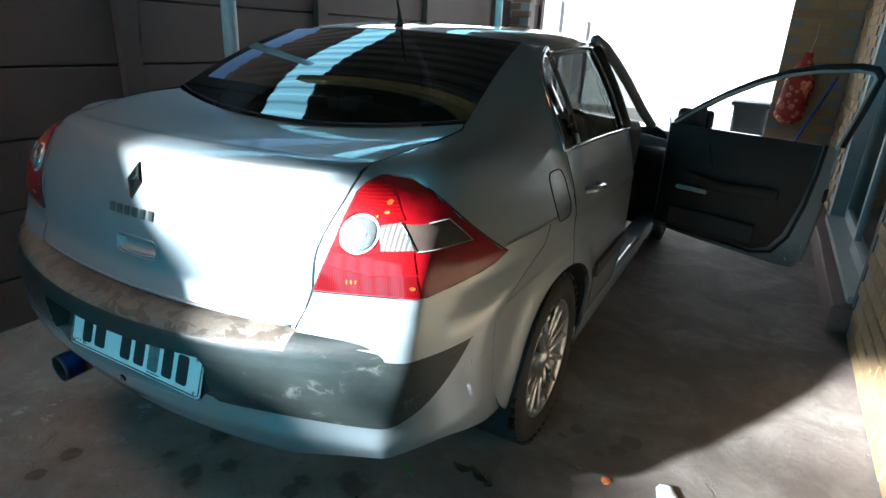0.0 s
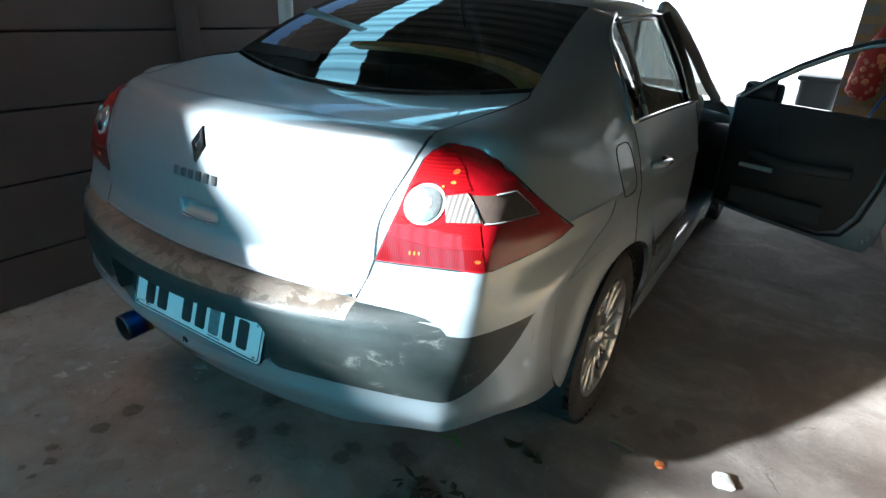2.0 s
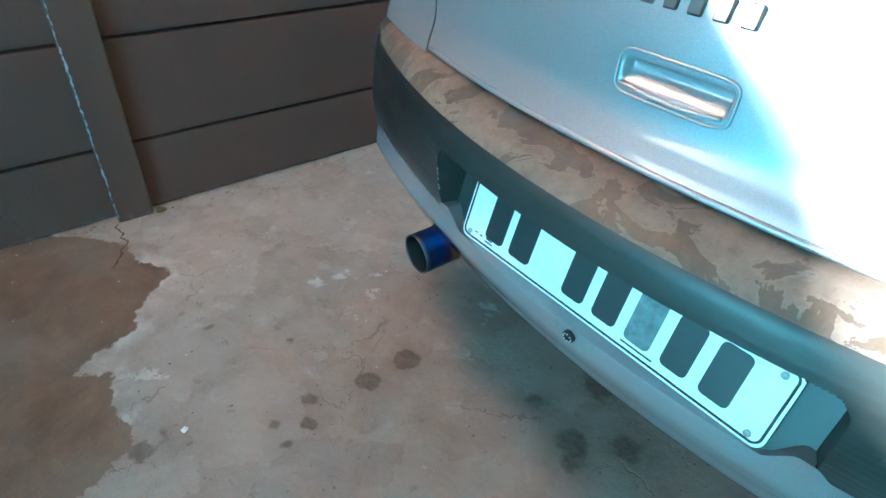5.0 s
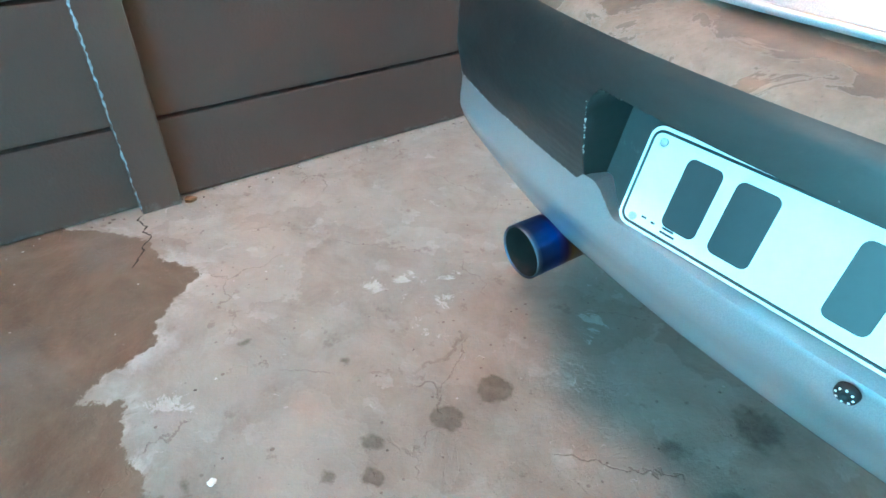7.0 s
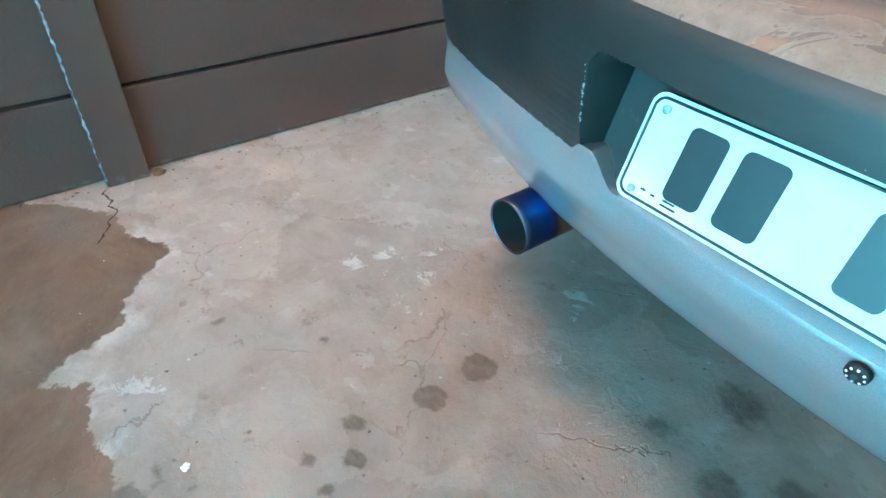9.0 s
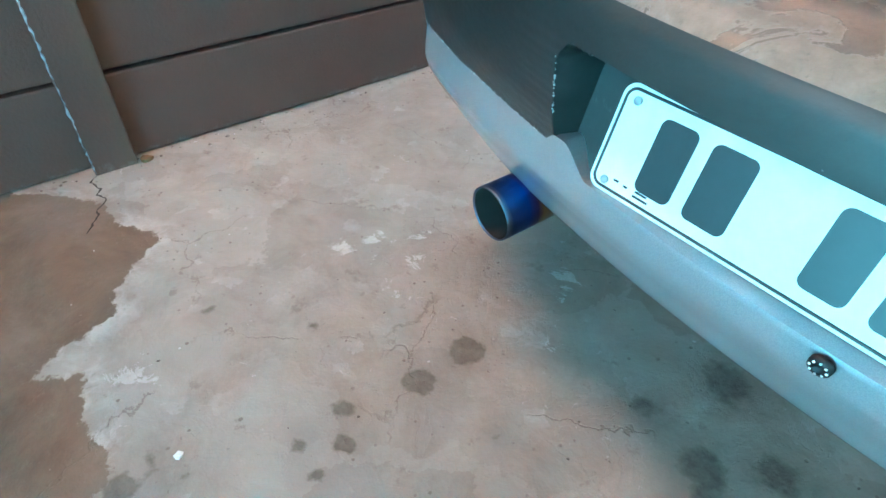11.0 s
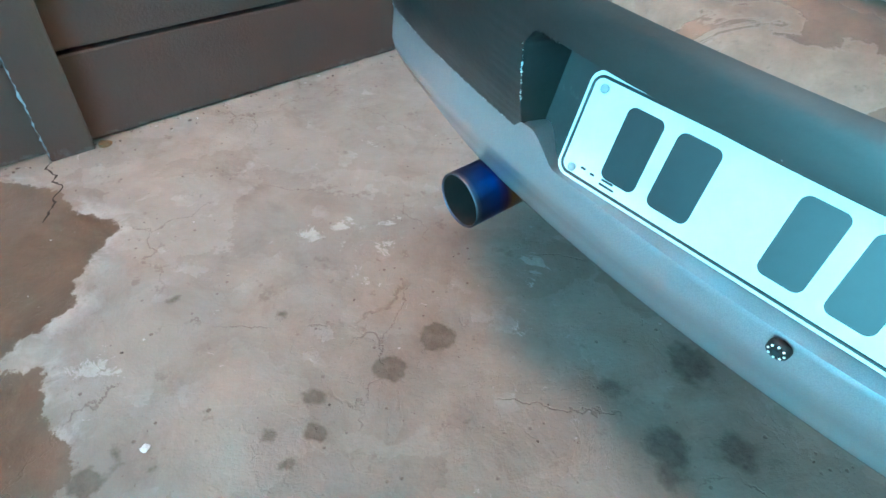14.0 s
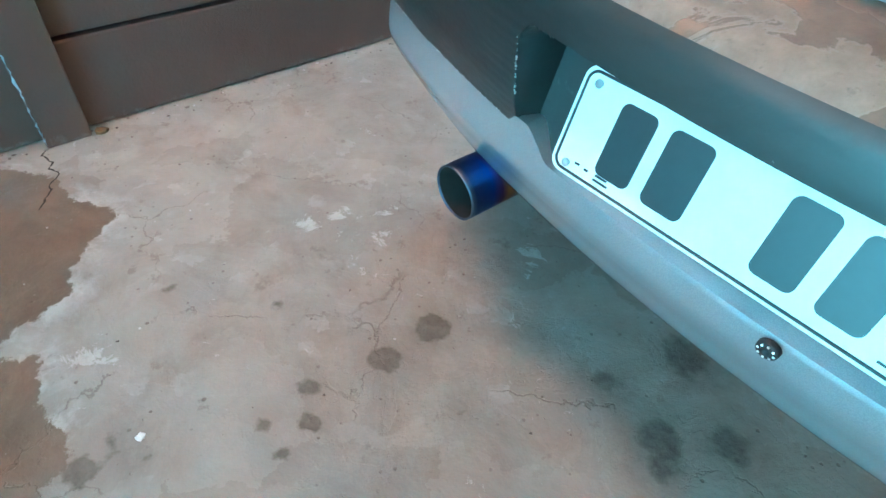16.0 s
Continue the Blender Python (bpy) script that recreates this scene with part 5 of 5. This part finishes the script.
chips([place(lambda s, z: outline(BUMPER, s, z), v, sill_top(v) + 0.001, -0.0003) for v in low], 0.0016, "chipped_edge")

# ---- reversing camera
rc = part("reversing_camera", lathe([(0.0, 0.004), (0.0036, 0.004), (0.0042, 0.0065), (0.008, 0.006), (0.0112, 0.005), (0.0118, 0.001), (0.0118, -0.002)], 28), BLACK, car, "small black reversing camera", True, Matrix.Translation((0.005, -0.0300, 0.500)) @ Matrix.Rotation(radians(100), 4, 'X') @ Matrix.Scale(0.84, 4))
for k in range(8):
    a = 2 * math.pi * k / 8
    part("led", lathe([(0.0, 0.0075), (0.0012, 0.0068), (0.0015, 0.005)], 8), WHITE, rc, "", True, Matrix.Translation((0.0082 * math.cos(a), 0.0082 * math.sin(a), 0)))


# ---- exhaust
def burnt_metal():
    k = Mat("burnt_metal", (0.1, 0.12, 0.2), 0.25, 1.0)
    z = k.node("SeparateXYZ", {"Vector": k.node("TexCoord").outputs["Object"]}).outputs[2]
    w = k.math("ADD", z, k.math("MULTIPLY", k.math("SUBTRACT", k.noise(30, 3), 0.5), 0.008))
    c = k.ramp(k.grey(w, 0.0, -0.16), [(0.0, (0.10, 0.12, 0.16)), (0.06, (0.022, 0.045, 0.12)), (0.26, (0.018, 0.05, 0.22)), (0.36, (0.07, 0.035, 0.10)), (0.43, (0.30, 0.17, 0.07)), (0.6, (0.26, 0.22, 0.16))])
    k.set("Base Color", c), k.set("Roughness", k.grey(k.noise(60, 4), 0.3, 0.7, 0.36, 0.5))
    return k.m


ex = part("exhaust_tip", lathe([(0.0395, -0.16), (0.0435, -0.16), (0.0440, -0.10), (0.0445, -0.004), (0.0445, 0.0), (0.0425, 0.001), (0.0410, -0.002)], 40), burnt_metal(), car, "blue heat-tinted steel exhaust tip",
          True, look((-0.453, 0.034, 0.333), (-0.453 + 0.06, 0.034 + 1.0, 0.333 + 0.05)))
part("exhaust_bore", lathe([(0.0410, -0.002), (0.0405, -0.10), (0.0300, -0.13), (0.0, -0.135)], 32), plain("soot", (0.015, 0.014, 0.013), 0.85), ex)

# ---- aerial
part("aerial", tube([(0.004, 1.275, 1.402), (0.004, 1.285, 1.425), (0.002, 1.28, 1.47), (-0.002, 1.25, 1.56), (-0.004, 1.21, 1.66)], 0.004, 8, radii=[0.022, 0.012, 0.006, 0.004, 0.003]), BLACK, car, "thin black roof aerial")

# ---- open front door
HINGE, SWING = Vector((0.862, 3.03, 0)), math.atan2(2.74 - 3.03, 1.70 - 0.862)
DM = Matrix.Translation(HINGE) @ Matrix.Rotation(SWING, 4, 'Z')
door = empty("front_door", "", "", DM)
door.parent = car
tagged(door, "open front door with dark inner panel")


def plate_of(outline_pts, y0, y1, bevel=0.006):
    bm = bmesh.new()
    f = bm.faces.new([bm.verts.new((u, y0, z)) for u, z in outline_pts])
    r = bmesh.ops.extrude_face_region(bm, geom=[f])["geom"]
    for v in r:
        if isinstance(v, bmesh.types.BMVert):
            v.co.y = y1
    bmesh.ops.recalc_face_normals(bm, faces=bm.faces)
    if bevel:
        bmesh.ops.bevel(bm, geom=[e for e in bm.edges if abs(e.verts[0].co.y - e.verts[1].co.y) < 1e-6], offset=bevel, segments=2, affect='EDGES')
    return bm


shell_pts = [(0.0, 0.31), (0.30, 0.285), (0.74, 0.270), (0.835, 0.275), (0.865, 0.32), (0.880, 0.45), (0.895, 0.65), (0.905, 0.94), (0.0, 0.945)]
card_pts = [(0.02, 0.345), (0.30, 0.320), (0.62, 0.325), (0.70, 0.36), (0.755, 0.45), (0.80, 0.62), (0.825, 0.80), (0.835, 0.945), (0.02, 0.95)]
part("door_shell", plate_of(shell_pts, 0.02, -0.035), PAINT, door, "silver door shell")
part("door_card", plate_of(card_pts, -0.030, -0.062, 0.010), FABRIC, door, "dark moulded door card")
part("armrest", tube([(0.18, -0.075, 0.66), (0.40, -0.105, 0.64), (0.70, -0.09, 0.66)], 0.030, 10), FABRIC, door)
part("pocket", box(0.12, 0.62, -0.10, -0.05, 0.36, 0.47, 0.015), FABRIC, door)
part("inner_handle", box(0.13, 0.32, -0.082, -0.060, 0.575, 0.602, 0.009), ALU, door, "pale inner handle")
part("grab_strap", tube([(0.27, -0.066, 0.87), (0.30, -0.075, 0.80), (0.315, -0.068, 0.75)], 0.006, 8), TRIM, door)
seal = [(0.10, 0.330), (0.62, 0.305), (0.72, 0.335), (0.785, 0.44), (0.825, 0.62), (0.845, 0.80), (0.852, 0.95)]
part("door_seal", tube([(u, -0.042, z) for u, z in seal], 0.009, 8), BLACK, door)
arch = [(0.03, 0.955), (0.16, 1.055), (0.30, 1.145), (0.45, 1.225), (0.60, 1.285), (0.76, 1.318), (0.90, 1.330), (0.965, 1.322), (0.985, 1.300), (0.955, 1.15), (0.905, 0.95)]
part("window_frame", tube([(u, -0.010, z) for u, z in arch], 0.020, 10), BLACK, door, "black window frame")
part("frame_seal", tube([(u - 0.012, -0.030, z - 0.016) for u, z in arch], 0.008, 8), STEEL, door)
part("quarter_corner", plate_of([(0.03, 0.93), (0.20, 0.93), (0.20, 1.065), (0.03, 0.965)], 0.0, -0.03, 0.003), TRIM, door)
for i, (u, z) in enumerate(((0.860, 0.40), (0.850, 0.36), (0.832, 0.332), (0.806, 0.312))):
    part("hem_fold", tube([(u - 0.012, -0.036, z + 0.010), (u, -0.039, z), (u - 0.004, -0.037, z - 0.012)], 0.004, 6), STEEL, door)
part("latch", box(0.890, 0.905, -0.03, 0.005, 0.66, 0.73, 0.004), BLACK, door)
mir = part("door_mirror", box(0.00, 0.20, 0.03, 0.13, 0.915, 1.035, 0.035, 4), TRIM, door, "black door mirror")
part("mirror_glass", box(0.015, 0.185, 0.026, 0.030, 0.930, 1.02, 0.001), CHROME, mir)

# ---------------------------------------------------------------- walls of brick
def brick_bm():
    return box(-0.055, 0.0, -0.108, 0.108, -0.034, 0.034, 0.004, 1)


def brick_mesh():
    bm = brick_bm()
    me = bpy.data.meshes.new("brick")
    bm.to_mesh(me)
    bm.free()
    me.materials.append(BRICK)
    return me


def brick_run(parent, m, y0, y1, z0, z1, single, material=None, skip=None):
    """Courses of bricks on a plane: local y along the wall, local x out of it."""
    me = brick_mesh() if single else None
    rest = bmesh.new()
    z, row = z0 + 0.040, 0
    while z + 0.034 < z1:
        y = y0 + (0.115 if row % 2 else 0.0)
        while y < y1:
            if y - 0.11 > y0 - 0.01 and y + 0.11 < y1 + 0.01:
                j = Vector((random.uniform(-0.002, 0.003), random.uniform(-0.002, 0.002), random.uniform(-0.0015, 0.0015)))
                mm = Matrix.Translation(Vector((0.008, y, z)) + j) @ Matrix.Rotation(random.uniform(-0.006, 0.006), 4, 'X')
                if single:
                    ob = new("brick", me)
                    ob.parent = parent
                    ob.matrix_basis = m @ mm
                else:
                    vs = bmesh.ops.create_cube(rest, size=1.0)["verts"]
                    bmesh.ops.transform(rest, matrix=m @ mm @ Matrix.Translation((-0.03, 0, 0)) @ Matrix.Diagonal((0.06, 0.216, 0.068, 1)), verts=vs)
            y += 0.230
        z += 0.080
        row += 1
    if not single:
        bw = part("brickwork", rest, material or BRICK, parent, "", False)
        tagged(bw, kind="stuff")
    else:
        rest.free()


def finish_walls():
    wr, wf = bpy.data.objects["wall_right"], bpy.data.objects["wall_front"]
    east = Matrix.Translation((1.96, 0, 0)) @ Matrix.Rotation(math.pi, 4, 'Z')      # faces -x
    brick_run(wr, east, -2.62, -0.78, 0.0, 2.1, True)
    brick_run(wr, east, -0.78, 3.0, 0.0, 2.5, False)
    brick_run(wr, east, -6.0, -4.64, 0.0, 2.5, False)
    south = Matrix.Translation((0, 6.01, 0)) @ Matrix.Rotation(-math.pi / 2, 4, 'Z')  # faces -y
    brick_run(wf, south, 1.37, 1.97, 0.0, 2.5, False)
    brick_run(wf, south, -1.62, -1.28, 0.0, 2.5, False, REDBRICK)


# sliding door in the house wall
def sliding_door():
    d = empty("sliding_door", "aluminium-framed sliding glass door with drawn curtain", "door", kind="structure")
    for ya, yb, mat in ((2.62, 2.70, DARKALU), (4.54, 4.62, ALU)):
        part("jamb", box(1.955, 2.10, ya, yb, 0.15, 2.15, 0.004), mat, d, smooth=False)
    part("head", box(1.965, 2.10, 2.70, 4.54, 2.08, 2.15, 0.004), ALU, d, smooth=False)
    part("track", box(1.93, 2.10, 2.70, 4.54, 0.15, 0.19, 0.004), ALU, d, smooth=False)
    for ya, yb, x in ((2.72, 3.62, 2.03), (3.58, 4.53, 2.07)):
        leaf = part("leaf", box(x - 0.02, x + 0.02, ya, ya + 0.06, 0.19, 2.08, 0.004), ALU, d, smooth=False)
        part("stile", box(x - 0.02, x + 0.02, yb - 0.06, yb, 0.19, 2.08, 0.004), ALU, leaf, smooth=False)
        part("rail", box(x - 0.02, x + 0.02, ya + 0.06, yb - 0.06, 0.19, 0.27, 0.004), ALU, leaf, smooth=False)
        part("rail", box(x - 0.02, x + 0.02, ya + 0.06, yb - 0.06, 2.02, 2.08, 0.004), ALU, leaf, smooth=False)
        part("pane", box(x - 0.003, x + 0.003, ya + 0.06, yb - 0.06, 0.27, 2.02), PANE, leaf, smooth=False)
    part("lock", box(1.985, 2.01, 2.735, 2.775, 1.05, 1.22, 0.004), BLACK, d, smooth=False)
    cur = grid(lambda y, z: (2.16 + 0.025 * math.sin(y * 42) + 0.01 * math.sin(y * 17 + z), y, z), lin(2.6, 4.64, 120), lin(0.16, 2.12, 6))
    c = part("curtain", cur, plain("curtain_cloth", (0.24, 0.28, 0.33), 0.9, spread=0.08), None, "pale grey curtain drawn behind the sliding door")
    tagged(c, category="curtain")
    bk = part("wall_house", box(2.21, 2.3, 2.4, 4.8, 0, 2.6), MORTAR, None, "plain wall that closes the house behind the curtain", False)
    tagged(bk, category="wall", kind="structure")


sliding_door()

# flaking pale sealant between post and panel
random.seed(11)
bm = bmesh.new()
line = [Vector((-1.4835 + random.uniform(-0.001, 0.002), -0.3895 + random.uniform(-0.002, 0.002), z)) for z in lin(0.01, 1.0, 120)]
tube(line, 0.004, 6, bm, radii=[max(0.0003, random.uniform(-0.002, 0.0042)) for _ in line])
sl = part("sealant", bm, plain("pale_sealant", (0.34, 0.40, 0.47), 0.7, spread=0.3, scale=120), bpy.data.objects["wall_left"], "flaking pale blue sealant")

# steel roof post and downpipe
pole = part("roof_post", tube([(-1.30, 1.60, 0.0), (-1.30, 1.60, 2.37)], 0.040, 20), STEEL, None, "round pale grey steel roof post by the wall")
tagged(pole, category="post")
dp = part("downpipe", tube([(-1.40, 5.40, 0.0), (-1.40, 5.40, 2.36)], 0.038, 16), plain("pale_pipe", (0.45, 0.62, 0.62), 0.4), None, "pale green downpipe at the brick pier")
tagged(dp, category="pipe")


# ---------------------------------------------------------------- small things
def net_bag():
    bag = empty("net_bag", "red net bag of fruit hanging from a string", "bag", pose(1.535, 5.86, 0.72, 0, 5, 0))
    random.seed(4)
    def body(a, v):
        r = 0.125 * (1 - 0.72 * smooth01(0.55, 1.0, v)) * (0.55 + 0.45 * smooth01(0.0, 0.10, v)) * (1 + 0.10 * noise.noise(Vector((math.cos(a) * 3, math.sin(a) * 3, v * 9))))
        return Vector((r * math.cos(a), 0.75 * r * math.sin(a), 0.66 * v))
    net = Mat("red_net", (0.45, 0.03, 0.02), 0.6)
    vor = net.node("TexVoronoi", {"Vector": net.pos((1, 1, 1)), "Scale": 17.0}).outputs["Distance"]
    net.set("Base Color", net.mix(net.grey(vor, 0.10, 0.42), (0.62, 0.28, 0.16), (0.36, 0.02, 0.015)))
    net.bump(vor, -0.6, 0.03)
    part("net", grid(body, lin(0, 2 * math.pi, 28), lin(0, 1, 30)), net.m, bag)
    for k in range(34):
        v = 0.05 + 0.58 * random.random()
        p = body(2 * math.pi * random.random(), v) * 1.0
        bm = bmesh.new()
        bmesh.ops.create_icosphere(bm, subdivisions=2, radius=0.030)
        part("fruit", bm, bpy.data.materials.get("fruit_skin") or plain("fruit_skin", (0.60, 0.20, 0.09), 0.5, spread=0.2), bag, "", True, Matrix.Translation((p.x * 0.86, p.y * 0.86, p.z)))
    part("string", tube([(0, 0, 0.64), (0.01, 0, 0.80), (0.0, 0.12, 0.92)], 0.004, 6), plain("string", (0.6, 0.58, 0.52), 0.9), bag)


net_bag()
br = empty("broom", "blue-handled broom leaning on the brick pier", "broom")
part("handle", tube([(1.475, 5.66, 0.09), (1.86, 5.80, 1.18)], 0.013, 10), plain("blue_plastic", (0.03, 0.12, 0.48), 0.4), br)
part("head", box(1.36, 1.60, 5.63, 5.69, 0.0, 0.10, 0.01), TRIM, br)


def bin_(x, y):
    b = empty("dustbin", "dark grey plastic dustbin with a lid in the sun", "bin", pose(x, y, 0))
    bm = bmesh.new()
    grid(lambda a, z: Vector(((0.15 + 0.04 * z / 0.8) * math.copysign(abs(math.cos(a)) ** 0.4, math.cos(a)), (0.15 + 0.04 * z / 0.8) * math.copysign(abs(math.sin(a)) ** 0.4, math.sin(a)), z)), lin(0, 2 * math.pi, 40), lin(0, 0.78, 6), bm)
    part("body", bm, plain("bin_plastic", (0.08, 0.09, 0.09), 0.5), b)
    part("lid", box(-0.215, 0.215, -0.215, 0.215, 0.78, 0.83, 0.02, 3), bpy.data.materials["bin_plastic"], b)


bin_(1.20, 6.75)
for x, w, h in ((-3.75, 0.55, 2.2), (-3.05, 0.50, 1.8)):
    bd = part("board", box(x, x + w, 12.90, 12.98, 0, h, 0.01), plain("grey_board", (0.20, 0.18, 0.18), 0.7), None, "grey board standing against the white wall", False)
    tagged(bd, category="board", group="boards at the wall")


# litter on the floor
def leaf(x, y, turn, length, width, material, label, name="leaf", curl=0.012):
    bm = grid(lambda u, v: Vector((length * (u - 0.5), width * v * math.sin(math.pi * min(1, max(0.02, u))) ** 0.7, 0.003 + curl * (2 * u - 1) ** 2 + 0.25 * curl * v * v)), lin(0.0, 1, 10), lin(-0.5, 0.5, 4))
    ob = part(name, bm, material, None, label, True, pose(x, y, 0.002, 0, 0, turn))
    tagged(ob, category="leaf")


GREEN = plain("green_leaf", (0.10, 0.30, 0.04), 0.5, spread=0.2)
DEADLEAF = plain("dead_leaf", (0.035, 0.04, 0.02), 0.7, spread=0.3)
TWIG = plain("twig", (0.22, 0.13, 0.07), 0.8)
PAPER = plain("paper", (0.72, 0.72, 0.72), 0.8)
leaf(0.505, 0.560, 25, 0.085, 0.010, GREEN, "thin green leaf blade on the concrete", "green_leaf")
leaf(0.545, 0.555, -35, 0.090, 0.011, GREEN, "thin green leaf blade on the concrete", "green_leaf")
for x, y, a, l, w in ((0.700, 0.660, 10, 0.07, 0.035), (0.76, 0.655, -30, 0.09, 0.03), (0.80, 0.64, -60, 0.06, 0.03)):
    leaf(x, y, a, l, w, DEADLEAF, "dark withered leaf on the floor by the car", "withered_leaf", 0.018)


# rotted leaves trodden together beside the bumper
random.seed(21)
bm = bmesh.new()
for k in range(46):
    a, r = random.uniform(0, 2 * math.pi), random.random() ** 0.6
    cx, cy, l, w, t = 0.60 + 0.13 * r * math.cos(a), 0.315 + 0.075 * r * math.sin(a), random.uniform(0.010, 0.034), random.uniform(0.005, 0.012), random.uniform(0, math.pi)
    q = [(-l, 0), (-l * 0.3, w), (l * 0.5, w * 0.8), (l, 0), (l * 0.3, -w)]
    ring_ = [bm.verts.new((cx + x * math.cos(t) - y * math.sin(t), cy + x * math.sin(t) + y * math.cos(t), random.uniform(0.002, 0.011))) for x, y in q]
    mid = bm.verts.new((cx, cy, random.uniform(0.006, 0.015)))
    for u, v in zip(ring_, ring_[1:] + ring_[:1]):
        bm.faces.new((u, v, mid))
lt = part("leaf_litter", bm, DEADLEAF, None, "rotted dark leaves trodden together on the concrete", False)
tagged(lt, category="leaves", kind="stuff")


def scrap(x, y, r, material, label, name, category, seed):
    bm = bmesh.new()
    bmesh.ops.create_icosphere(bm, subdivisions=2, radius=r)
    for v in bm.verts:
        v.co *= 1 + 0.55 * noise.noise(v.co * (2.2 / r) + Vector((seed, 0, 0)))
        v.co.z = max(0.0, v.co.z * 0.55 + r * 0.25)
    ob = part(name, bm, material, None, label, False, pose(x, y, 0.001))
    tagged(ob, category=category)


scrap(1.323, 0.908, 0.035, PAPER, "crumpled white paper scrap on the concrete", "paper_scrap", "litter", 1)
scrap(-0.580, -0.481, 0.0072, PAPER, "tiny white chip lying on the concrete", "white_chip", "litter", 7)
scrap(1.134, 0.864, 0.016, plain("orange_peel", (0.55, 0.16, 0.04), 0.6), "orange peel scrap on the concrete", "peel_scrap", "litter", 3)
tw = part("stick", tube([(0.955, 0.885, 0.006), (1.005, 0.882, 0.010), (1.045, 0.873, 0.006)], 0.006, 6), TWIG, None, "short brown stick on the concrete floor")
tagged(tw, category="stick")

# crumbs of mortar and grit, thickest along the foot of the wall
random.seed(33)
bm = bmesh.new()
for k in range(420):
    if k < 190:
        x, y, r = -1.515 + abs(random.gauss(0, 0.05)), random.uniform(-1.3, 2.2), random.uniform(0.0012, 0.0046)
    else:
        x, y, r = random.uniform(-1.35, 1.2), random.uniform(-0.75, 0.75), random.uniform(0.0008, 0.0026)
    vs = bmesh.ops.create_icosphere(bm, subdivisions=1, radius=r, matrix=Matrix.Translation((x, y, 0.002 + r * 0.3)) @ Matrix.Rotation(random.uniform(0, 3), 4, 'Z') @ Matrix.Diagonal((random.uniform(0.8, 1.7), 1.0, 0.6, 1)))["verts"]
    for v in vs:
        v.co += Vector((random.uniform(-1, 1), random.uniform(-1, 1), random.uniform(-0.5, 0.5))) * r * 0.3
gm = Mat("grit", (0.3, 0.27, 0.24), 0.9)
gm.set("Base Color", gm.ramp(gm.node("NewGeometry").outputs["Random Per Island"], [(0.0, (0.07, 0.055, 0.045)), (0.45, (0.20, 0.165, 0.14)), (0.8, (0.30, 0.27, 0.245)), (1.0, (0.46, 0.45, 0.43))]))
gt = part("grit", bm, gm.m, None, "loose mortar crumbs and grit along the wall foot", False)
tagged(gt, category="grit", kind="stuff")
# rusty clod at the foot of the post
scrap(-1.49, -0.262, 0.016, plain("rusty_clod", (0.16, 0.085, 0.035), 0.9, spread=0.25), "rusty brown clod at the foot of the wall", "earth_clod", "litter", 11)

finish_walls()
